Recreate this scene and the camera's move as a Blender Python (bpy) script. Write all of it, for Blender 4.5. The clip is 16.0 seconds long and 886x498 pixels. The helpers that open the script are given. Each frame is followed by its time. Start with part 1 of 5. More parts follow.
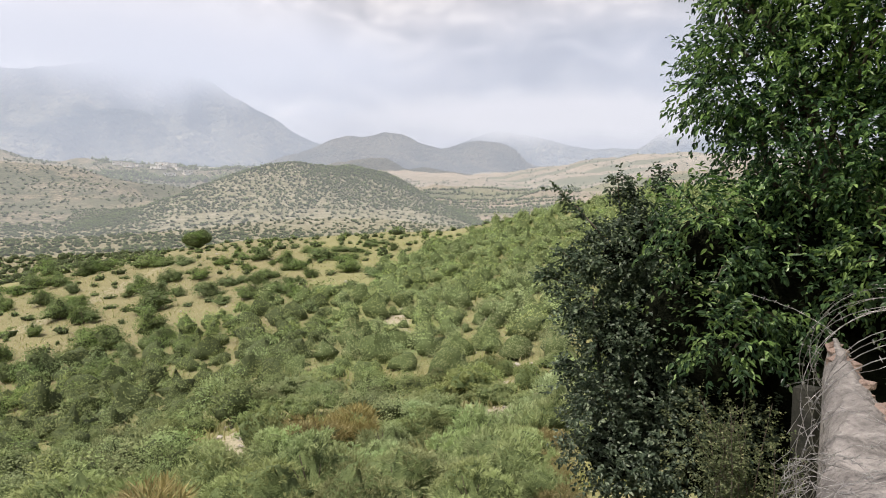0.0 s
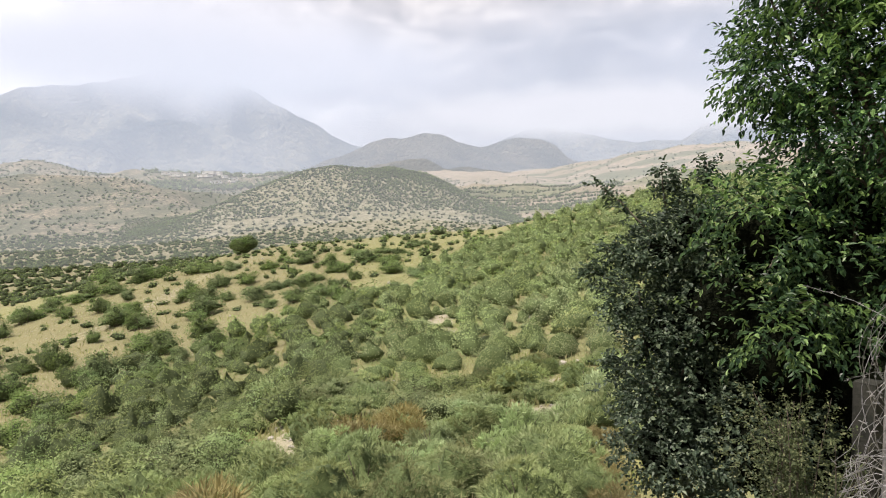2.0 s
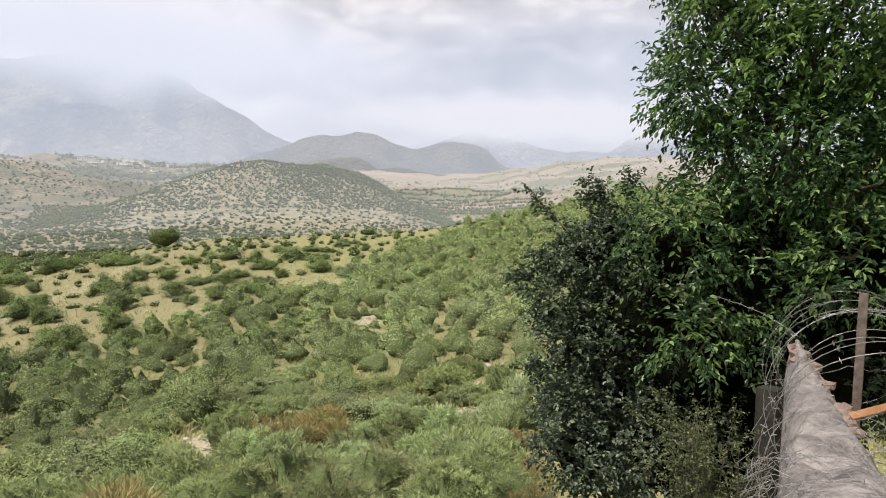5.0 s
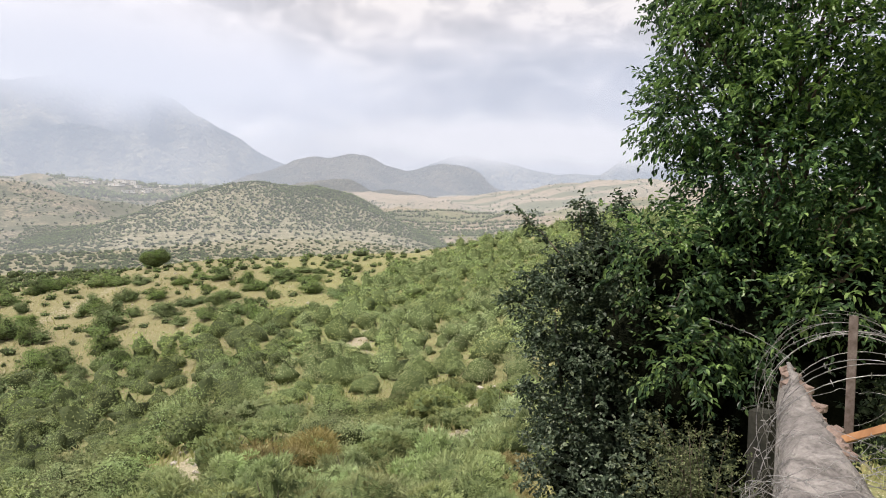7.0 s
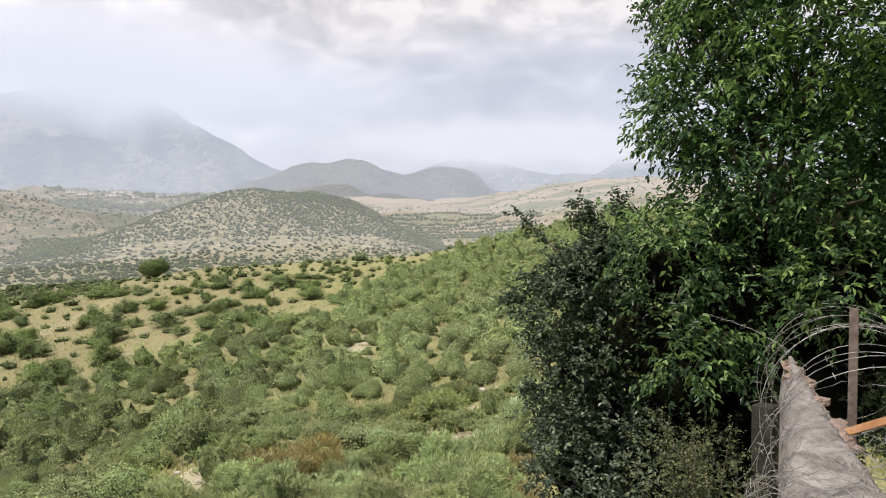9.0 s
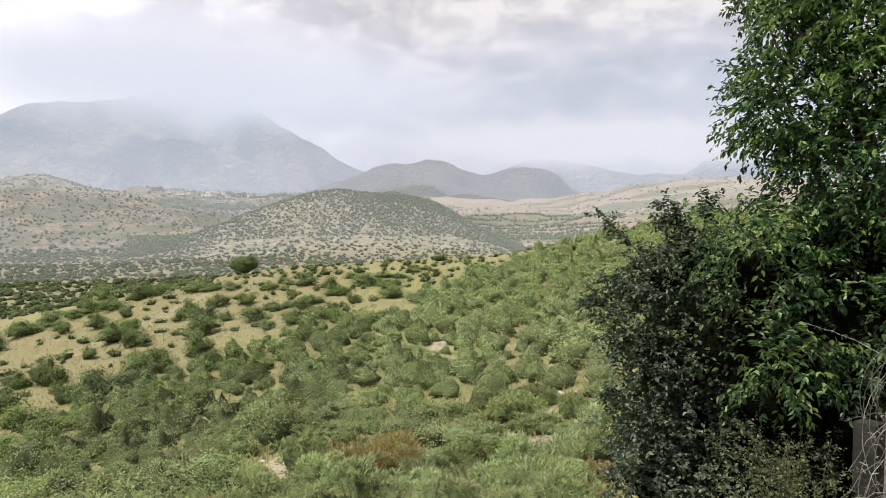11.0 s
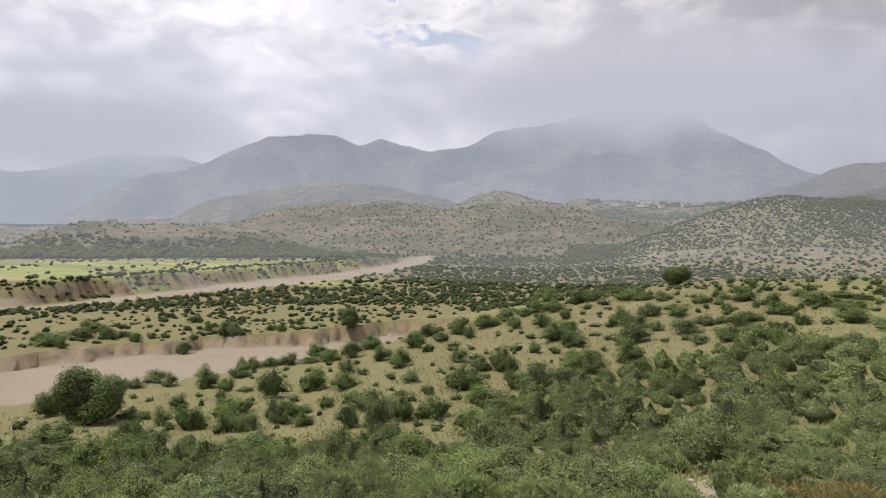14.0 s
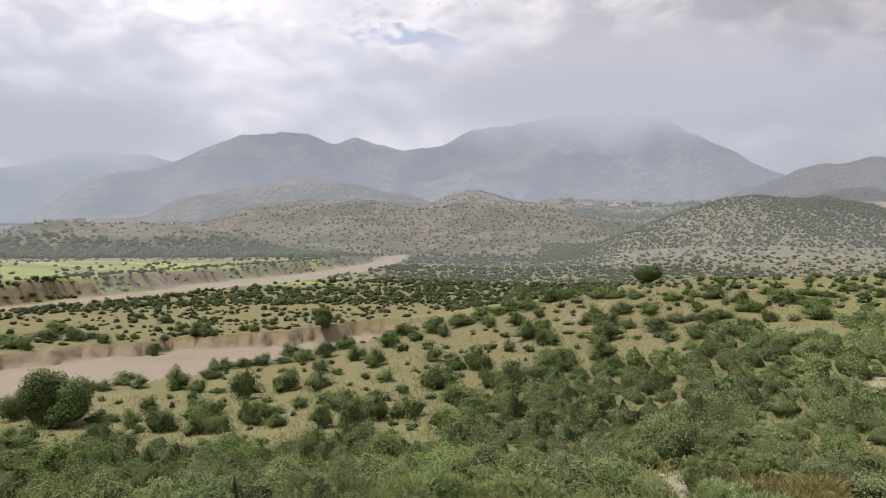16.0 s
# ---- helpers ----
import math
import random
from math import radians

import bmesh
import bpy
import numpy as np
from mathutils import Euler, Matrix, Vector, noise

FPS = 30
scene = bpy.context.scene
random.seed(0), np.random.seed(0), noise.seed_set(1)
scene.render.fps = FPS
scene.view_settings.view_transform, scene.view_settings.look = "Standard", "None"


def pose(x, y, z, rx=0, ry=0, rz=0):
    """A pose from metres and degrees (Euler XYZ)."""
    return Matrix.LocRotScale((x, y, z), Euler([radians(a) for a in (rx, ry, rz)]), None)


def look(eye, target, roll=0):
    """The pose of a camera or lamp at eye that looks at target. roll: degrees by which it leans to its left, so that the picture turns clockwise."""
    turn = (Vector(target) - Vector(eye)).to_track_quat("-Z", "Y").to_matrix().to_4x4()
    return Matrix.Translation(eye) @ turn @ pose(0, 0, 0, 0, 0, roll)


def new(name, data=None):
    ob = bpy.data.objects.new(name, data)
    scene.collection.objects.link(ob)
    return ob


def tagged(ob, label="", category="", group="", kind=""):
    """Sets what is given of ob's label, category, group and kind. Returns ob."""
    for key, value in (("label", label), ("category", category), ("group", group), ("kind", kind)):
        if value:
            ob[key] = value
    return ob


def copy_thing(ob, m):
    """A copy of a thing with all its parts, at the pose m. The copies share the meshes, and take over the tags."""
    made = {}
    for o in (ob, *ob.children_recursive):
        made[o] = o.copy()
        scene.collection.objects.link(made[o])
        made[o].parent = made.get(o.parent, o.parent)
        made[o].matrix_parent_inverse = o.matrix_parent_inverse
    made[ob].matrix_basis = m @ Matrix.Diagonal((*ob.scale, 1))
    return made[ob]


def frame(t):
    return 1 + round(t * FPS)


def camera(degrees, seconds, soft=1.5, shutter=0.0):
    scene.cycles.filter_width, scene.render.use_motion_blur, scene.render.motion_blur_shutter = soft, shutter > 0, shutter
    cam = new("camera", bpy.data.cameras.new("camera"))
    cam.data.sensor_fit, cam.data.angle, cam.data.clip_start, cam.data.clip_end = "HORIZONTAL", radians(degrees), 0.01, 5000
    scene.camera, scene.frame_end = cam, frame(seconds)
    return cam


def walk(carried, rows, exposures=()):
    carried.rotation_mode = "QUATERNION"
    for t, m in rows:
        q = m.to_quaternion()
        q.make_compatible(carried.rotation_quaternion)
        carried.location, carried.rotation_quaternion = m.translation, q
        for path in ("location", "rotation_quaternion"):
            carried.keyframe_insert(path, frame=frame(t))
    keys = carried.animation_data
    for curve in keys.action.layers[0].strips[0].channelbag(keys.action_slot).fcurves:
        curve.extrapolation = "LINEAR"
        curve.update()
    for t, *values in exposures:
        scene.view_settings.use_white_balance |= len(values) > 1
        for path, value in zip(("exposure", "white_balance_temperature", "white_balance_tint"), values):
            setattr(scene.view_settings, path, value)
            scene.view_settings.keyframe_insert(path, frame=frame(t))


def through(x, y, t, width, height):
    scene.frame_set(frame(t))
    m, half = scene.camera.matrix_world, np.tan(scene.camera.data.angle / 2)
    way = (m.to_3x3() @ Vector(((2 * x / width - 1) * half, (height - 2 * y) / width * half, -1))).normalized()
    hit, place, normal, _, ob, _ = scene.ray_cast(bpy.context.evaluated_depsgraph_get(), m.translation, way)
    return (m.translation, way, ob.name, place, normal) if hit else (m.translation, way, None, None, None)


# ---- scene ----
# ---------------------------------------------------------------- camera
# The eye stands still on the hillside and only turns. EYE is its height above the datum of the plan.
EYE = 14.0
cam = camera(69.28, 16.0, soft=1.0)
TURNS = (
    (0.0, 86.00, 0.25, -0.02), (0.5, 85.62, -0.17, -1.34), (1.0, 83.60, 0.50, -0.11), (1.5, 85.84, 0.16, 3.07),
    (2.0, 86.01, 2.07, 3.60), (2.5, 87.49, -0.12, 1.21), (3.0, 87.44, -1.00, -1.35), (3.5, 86.32, -0.45, -2.19),
    (3.7, 85.96, 0.04, -1.89), (5.8, 86.40, -0.64, -2.73), (6.0, 86.90, -0.45, -2.48), (6.5, 87.40, -0.55, -2.72),
    (7.0, 88.00, -0.58, -3.17), (7.5, 88.19, -0.20, -4.03), (8.0, 88.72, 0.35, -4.47), (8.5, 88.20, 0.64, -3.82),
    (10.8, 88.58, 0.40, 1.99), (11.0, 88.36, 0.34, 3.76), (11.5, 88.87, 1.92, 9.86), (12.0, 86.98, 3.97, 19.18),
    (12.5, 85.41, 2.99, 28.40), (13.0, 87.20, 0.61, 36.08), (13.5, 88.67, 0.32, 47.68), (13.6, 89.01, 0.48, 49.28),
    (13.7, 89.11, -0.41, 41.51), (14.0, 89.26, -0.33, 41.04), (14.5, 89.25, -0.16, 40.34), (15.0, 88.93, -0.11, 39.83),
    (15.5, 89.27, 0.07, 39.78), (16.0, 89.19, -0.27, 38.77),
)
walk(cam, [(t, pose(0, 0, EYE, rx, ry, rz)) for t, rx, ry, rz in TURNS],
     exposures=[(0.0, 0.28, 6700, 15), (1.0, 0.38, 6700, 15), (1.6, 0.42, 6700, 15), (2.5, 0.33, 6700, 15), (3.5, 0.30, 6700, 15), (6.0, 0.37, 6700, 15), (8.7, 0.34, 6700, 15),
                (11.2, 0.26, 6700, 15), (12.2, 0.08, 6700, 15.5), (12.7, -0.02, 6700, 15.5), (13.7, -0.27, 6650, 16.5), (16.0, -0.27, 6650, 16.5)])

# ---------------------------------------------------------------- light
SUN_AZ, SUN_EL = 124.0, 62.0          # degrees to the left of straight ahead, and above the level


def nodes_of(tree):
    """A short way to add nodes: add(kind, inputs by name or number, settings)."""
    def add(kind, ins=None, data_type="", blend_type="", operation=""):
        n = tree.nodes.new(kind)
        if data_type:
            n.data_type = data_type
        if blend_type:
            n.blend_type = blend_type
        if operation:
            n.operation = operation
        for k, v in (ins or {}).items():
            if isinstance(v, bpy.types.NodeSocket):
                tree.links.new(v, n.inputs[k])
            else:
                n.inputs[k].default_value = v
        return n
    return add


def ramp(add, fac, stops, interpolation="LINEAR"):
    n = add("ShaderNodeValToRGB", {0: fac})
    n.color_ramp.interpolation = interpolation
    els = n.color_ramp.elements
    while len(els) < len(stops):
        els.new(0.5)
    for e, (p, c) in zip(els, stops):
        e.position = p
        e.color = (*c, 1) if len(c) == 3 else c
    return n.outputs[0]


def grey(v):
    return (v, v, v)


world = bpy.data.worlds.new("overcast_sky")
scene.world = world
world.use_nodes = True
wt = world.node_tree
wt.nodes.clear()
add = nodes_of(wt)
sky = add("ShaderNodeTexSky")
sky.sky_type, sky.sun_disc = "NISHITA", False
sky.sun_elevation, sky.sun_rotation, sky.altitude, sky.dust_density = radians(SUN_EL), radians(-SUN_AZ), 600.0, 2.0
blue = add("ShaderNodeMix", {0: 1.0, 6: sky.outputs[0], 7: (0.11, 0.11, 0.11, 1)}, data_type="RGBA", blend_type="MULTIPLY").outputs[2]
dirn = add("ShaderNodeTexCoord").outputs["Generated"]
flat = add("ShaderNodeMapping", {"Vector": dirn, "Scale": (1.0, 1.0, 2.0), "Location": (0.9, 0.2, 0.3)}).outputs[0]
big = add("ShaderNodeTexNoise", {"Vector": flat, "Scale": 4.2, "Detail": 4.0, "Roughness": 0.45, "Distortion": 0.35}).outputs[0]
small = add("ShaderNodeTexNoise", {"Vector": flat, "Scale": 13.0, "Detail": 6.0, "Roughness": 0.55, "Distortion": 0.4}).outputs[0]
both = add("ShaderNodeMix", {0: 0.50, 2: big, 3: small}).outputs[0]
cloud = ramp(add, both, ((0.40, (0.57, 0.595, 0.65)), (0.46, (0.68, 0.70, 0.75)), (0.525, (0.80, 0.81, 0.85)), (0.585, (0.97, 0.97, 0.985))))
# low down the cloud thickens into pale grey mist
up = add("ShaderNodeSeparateXYZ", {0: dirn}).outputs[2]
low = ramp(add, up, ((0.0, grey(1.0)), (0.05, grey(0.8)), (0.14, grey(0.0))), "EASE")
misty = add("ShaderNodeMix", {0: low, 6: cloud, 7: (0.68, 0.695, 0.74, 1)}, data_type="RGBA").outputs[2]
# one rift in the cloud lets a little blue through
rift = add("ShaderNodeVectorMath", {0: dirn, 1: (-0.625, 0.680, 0.385)}, operation="DOT_PRODUCT").outputs["Value"]
near_rift = ramp(add, rift, ((0.985, grey(0.0)), (0.999, grey(1.0))))
gap = add("ShaderNodeMath", {0: near_rift, 1: ramp(add, small, ((0.46, grey(0.0)), (0.56, grey(0.8))))}, operation="MULTIPLY").outputs[0]
final = add("ShaderNodeMix", {0: gap, 6: misty, 7: blue}, data_type="RGBA").outputs[2]
# the cloud is thinner, and so brighter, towards the open valley
open_side = add("ShaderNodeVectorMath", {0: dirn, 1: (-0.906, 0.423, 0.0)}, operation="DOT_PRODUCT").outputs["Value"]
thinner = add("ShaderNodeMapRange", {0: open_side, 1: 0.5, 2: 1.0, 3: 0.74, 4: 1.56}).outputs[0]
bg = add("ShaderNodeBackground", {0: final, 1: thinner})
add("ShaderNodeOutputWorld", {0: bg.outputs[0]})

sun_data = bpy.data.lights.new("sun", "SUN")
sun_data.energy, sun_data.angle, sun_data.color = 4.9, radians(2.0), (1.0, 0.95, 0.86)
sun = new("sun", sun_data)
a, e = radians(SUN_AZ), radians(SUN_EL)
sun.matrix_world = look((-60 * math.sin(a) * math.cos(e), 60 * math.cos(a) * math.cos(e), EYE + 60 * math.sin(e)), (0, 0, EYE))

# ---------------------------------------------------------------- materials
def material(name):
    m = bpy.data.materials.new(name)
    m.use_nodes = True
    m.node_tree.nodes.clear()
    return m, nodes_of(m.node_tree)


def finish(add, color, rough=0.8, height=None, bump=0.3, distance=0.02, **more):
    ins = {"Base Color": color, "Roughness": rough, "Specular IOR Level": 0.3}
    ins.update({k.replace("_", " "): v for k, v in more.items()})
    if height is not None:
        ins["Normal"] = add("ShaderNodeBump", {"Strength": bump, "Distance": distance, "Height": height}).outputs[0]
    p = add("ShaderNodeBsdfPrincipled", ins)
    add("ShaderNodeOutputMaterial", {0: p.outputs[0]})


def mix(add, fac, a, b):
    return add("ShaderNodeMix", {0: fac, 6: a if not isinstance(a, tuple) else (*a, 1), 7: b if not isinstance(b, tuple) else (*b, 1)},
               data_type="RGBA").outputs[2]


def tex(add, where, scale, detail=4.0, rough=0.55):
    return add("ShaderNodeTexNoise", {"Vector": where, "Scale": scale, "Detail": detail, "Roughness": rough}).outputs[0]


def attr(add, name):
    n = add("ShaderNodeAttribute")
    n.attribute_name = name
    return n.outputs["Fac"]


def times(add, a, b):
    return add("ShaderNodeMath", {0: a, 1: b}, operation="MULTIPLY").outputs[0]


def ground_material():
    m, add = material("hillside_soil_and_grass")
    where = add("ShaderNodeNewGeometry").outputs["Position"]
    n1, n2, n3, n4 = tex(add, where, 0.06), tex(add, where, 0.55, 6.0), tex(add, where, 4.5, 6.0), tex(add, where, 28.0, 3.0)
    dry = mix(add, ramp(add, n2, ((0.35, grey(0)), (0.65, grey(1)))), (0.190, 0.166, 0.080), (0.142, 0.138, 0.058))
    dry = mix(add, ramp(add, n3, ((0.42, grey(0)), (0.66, grey(0.75)))), dry, (0.235, 0.205, 0.118))
    green = mix(add, ramp(add, n3, ((0.35, grey(0)), (0.65, grey(1)))), (0.165, 0.18, 0.068), (0.25, 0.23, 0.10))
    lush_in = add("ShaderNodeMath", {0: n2, 1: attr(add, "lush")}, operation="ADD").outputs[0]
    lush = ramp(add, lush_in, ((0.62, grey(0)), (1.0, grey(1))))
    base = mix(add, lush, dry, green)
    # pale limestone scree on the far hill
    scree = mix(add, ramp(add, tex(add, where, 0.22, 6.0), ((0.42, grey(0)), (0.64, grey(1)))), (0.13, 0.125, 0.080), (0.31, 0.285, 0.222))
    pale = ramp(add, add("ShaderNodeMath", {0: n2, 1: attr(add, "pale")}, operation="ADD").outputs[0], ((0.7, grey(0)), (1.05, grey(1))))
    base = mix(add, pale, base, scree)
    # fields in strips
    strips = add("ShaderNodeTexVoronoi", {"Vector": add("ShaderNodeMapping", {"Vector": where, "Rotation": (0, 0, 0.5), "Scale": (0.016, 0.07, 0.0)}).outputs[0], "Scale": 1.0})
    crop = ramp(add, add("ShaderNodeSeparateColor", {0: strips.outputs["Color"]}).outputs[0],
                ((0.0, (0.16, 0.20, 0.06)), (0.3, (0.30, 0.37, 0.09)), (0.5, (0.22, 0.25, 0.10)), (0.75, (0.38, 0.44, 0.12)), (0.9, (0.40, 0.36, 0.18))), "CONSTANT")
    base = mix(add, attr(add, "field"), base, crop)
    # river gravel and bare earth banks
    silt = mix(add, n2, (0.27, 0.226, 0.186), (0.33, 0.278, 0.232))
    silt = mix(add, ramp(add, n3, ((0.5, grey(0)), (0.7, grey(0.6)))), silt, (0.34, 0.30, 0.26))
    base = mix(add, attr(add, "bed"), base, silt)
    slope = add("ShaderNodeSeparateXYZ", {0: add("ShaderNodeNewGeometry").outputs["Normal"]}).outputs[2]
    steep = times(add, ramp(add, slope, ((0.62, grey(1)), (0.86, grey(0)))), attr(add, "bank"))
    earth = mix(add, ramp(add, n2, ((0.40, grey(0)), (0.60, grey(1)))), (0.46, 0.325, 0.22), (0.25, 0.20, 0.155))
    earth = mix(add, ramp(add, tex(add, where, 1.6, 5.0, 0.7), ((0.45, grey(0)), (0.62, grey(0.35)))), earth, (0.20, 0.17, 0.125))
    base = mix(add, steep, base, earth)
    # worn stony tracks
    track = ramp(add, add("ShaderNodeMath", {0: n3, 1: attr(add, "track")}, operation="ADD").outputs[0], ((0.85, grey(0)), (1.15, grey(1))))
    base = mix(add, track, base, (0.38, 0.335, 0.26))
    base = mix(add, ramp(add, n1, ((0.3, grey(0.05)), (0.7, grey(0.45)))), base, (0.165, 0.165, 0.078))
    tufts = ramp(add, tex(add, where, 9.0, 5.0, 0.7), ((0.47, grey(0)), (0.60, grey(0.6))))
    base = mix(add, times(add, tufts, ramp(add, attr(add, "bed"), ((0.0, grey(1)), (0.6, grey(0))))), base, (0.15, 0.14, 0.065))
    stones = ramp(add, n4, ((0.62, grey(0)), (0.70, grey(0.8))))
    base = mix(add, stones, base, (0.55, 0.51, 0.44))
    # the far plain: thin grass and low scrub over grey earth
    heath = mix(add, ramp(add, n2, ((0.4, grey(0)), (0.62, grey(1)))), (0.12, 0.112, 0.07), (0.27, 0.22, 0.165))
    heath = mix(add, ramp(add, tex(add, where, 0.02, 5.0), ((0.44, grey(0)), (0.57, grey(0.85)))), heath, (0.07, 0.08, 0.048))
    heath = mix(add, ramp(add, tex(add, where, 0.11, 5.0, 0.7), ((0.50, grey(0)), (0.62, grey(0.85)))), heath, (0.05, 0.06, 0.034))
    heath = mix(add, ramp(add, tex(add, where, 0.19, 3.0, 0.6), ((0.62, grey(0)), (0.70, grey(0.6)))), heath, (0.27, 0.24, 0.185))
    # scrub too small and far to tell apart
    dots = add("ShaderNodeTexVoronoi", {"Vector": add("ShaderNodeMapping", {"Vector": where, "Scale": (1, 1, 0)}).outputs[0], "Scale": 0.30}).outputs["Distance"]
    dotted = times(add, ramp(add, dots, ((0.34, grey(0.9)), (0.46, grey(0)))), ramp(add, tex(add, where, 0.015, 4.0), ((0.38, grey(0.35)), (0.58, grey(1)))))
    heath = mix(add, dotted, heath, (0.032, 0.042, 0.024))
    base = mix(add, attr(add, "heath"), base, heath)
    # ploughed and fallow terraces at the valley's head
    plots = add("ShaderNodeTexVoronoi", {"Vector": add("ShaderNodeMapping", {"Vector": where, "Rotation": (0, 0, -0.08), "Scale": (0.006, 0.034, 0.0)}).outputs[0], "Scale": 1.0})
    tilth = ramp(add, add("ShaderNodeSeparateColor", {0: plots.outputs["Color"]}).outputs[0],
                 ((0.0, (0.22, 0.18, 0.125)), (0.2, (0.09, 0.10, 0.05)), (0.38, (0.25, 0.20, 0.145)), (0.6, (0.15, 0.15, 0.08)), (0.8, (0.28, 0.225, 0.17))), "CONSTANT")
    tilth = mix(add, times(add, dotted, 0.6), tilth, (0.05, 0.06, 0.03))
    base = mix(add, times(add, attr(add, "terrace"), ramp(add, n1, ((0.35, grey(0.5)), (0.6, grey(0.9))))), base, tilth)
    height = add("ShaderNodeMath", {0: n3, 1: n4}, operation="ADD").outputs[0]
    finish(add, base, 0.95, height, 0.5, 0.06)
    return m


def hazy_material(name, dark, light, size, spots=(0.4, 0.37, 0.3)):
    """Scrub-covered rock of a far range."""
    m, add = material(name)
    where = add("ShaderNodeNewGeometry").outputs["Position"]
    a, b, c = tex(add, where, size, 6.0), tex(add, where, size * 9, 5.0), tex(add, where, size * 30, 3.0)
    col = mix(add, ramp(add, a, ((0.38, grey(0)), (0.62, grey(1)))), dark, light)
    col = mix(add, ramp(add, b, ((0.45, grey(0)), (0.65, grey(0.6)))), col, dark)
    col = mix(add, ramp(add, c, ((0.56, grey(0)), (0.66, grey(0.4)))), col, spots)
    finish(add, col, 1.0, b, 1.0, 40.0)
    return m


def leaf_material(name, dark, light, tip, rough=0.5, through=0.25, hues=(0.486, 0.512), tones=(0.70, 1.30)):
    """Leaves that differ one from another and from plant to plant, and let some light through."""
    m, add = material(name)
    geo, info = add("ShaderNodeNewGeometry"), add("ShaderNodeObjectInfo")
    col = mix(add, geo.outputs["Random Per Island"], dark, light)
    col = mix(add, ramp(add, geo.outputs["Random Per Island"], ((0.8, grey(0)), (1.0, grey(1)))), col, tip)
    # plants differ from spot to spot
    spot = tex(add, geo.outputs["Position"], 0.42, 2.0)
    vary = add("ShaderNodeMath", {0: times(add, info.outputs["Random"], 0.35), 1: spot}, operation="ADD").outputs[0]
    hue = add("ShaderNodeHueSaturation", {"Color": col, "Saturation": add("ShaderNodeMapRange", {0: tex(add, geo.outputs["Position"], 0.23, 2.0), 1: 0.35, 2: 0.65, 3: 0.82, 4: 1.08}).outputs[0],
              "Hue": add("ShaderNodeMapRange", {0: spot, 1: 0.32, 2: 0.68, 3: hues[0], 4: hues[1]}).outputs[0],
              "Value": add("ShaderNodeMapRange", {0: vary, 1: 0.42, 2: 0.92, 3: tones[0], 4: tones[1]}).outputs[0]}).outputs[0]
    p = add("ShaderNodeBsdfPrincipled", {"Base Color": hue, "Roughness": rough, "Specular IOR Level": 0.25})
    t = add("ShaderNodeBsdfTranslucent", {0: hue})
    s = add("ShaderNodeMixShader", {0: through, 1: p.outputs[0], 2: t.outputs[0]})
    add("ShaderNodeOutputMaterial", {0: s.outputs[0]})
    return m


def grain_material(name, a, b, size, rough=0.85, bump=0.5, distance=0.01, metal=0.0, stretch=(1, 1, 1), gloss=0.3):
    m, add = material(name)
    where = add("ShaderNodeMapping", {"Vector": add("ShaderNodeTexCoord").outputs["Object"], "Scale": stretch}).outputs[0]
    n, f = tex(add, where, size, 6.0, 0.65), tex(add, where, size * 7, 4.0)
    col = mix(add, ramp(add, n, ((0.36, grey(0)), (0.64, grey(1)))), a, b)
    col = mix(add, ramp(add, f, ((0.5, grey(0)), (0.75, grey(0.5)))), col, a)
    finish(add, col, rough, add("ShaderNodeMath", {0: n, 1: f}, operation="ADD").outputs[0], bump, distance, Metallic=metal, Specular_IOR_Level=gloss)
    return m


def haze_glow_material(name, color, low, high, amount):
    """A thin even glow that imitates haze and thins out between the heights low and high."""
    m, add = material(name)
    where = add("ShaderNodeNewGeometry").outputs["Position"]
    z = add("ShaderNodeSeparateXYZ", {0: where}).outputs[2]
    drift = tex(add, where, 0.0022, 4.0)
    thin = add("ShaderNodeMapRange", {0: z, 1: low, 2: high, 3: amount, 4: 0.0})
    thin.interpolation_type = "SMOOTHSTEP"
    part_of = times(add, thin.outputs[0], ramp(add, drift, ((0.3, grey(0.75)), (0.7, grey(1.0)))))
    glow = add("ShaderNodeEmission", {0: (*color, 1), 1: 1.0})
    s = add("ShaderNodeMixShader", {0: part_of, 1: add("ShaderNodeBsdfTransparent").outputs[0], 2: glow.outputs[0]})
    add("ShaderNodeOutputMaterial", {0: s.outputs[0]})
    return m


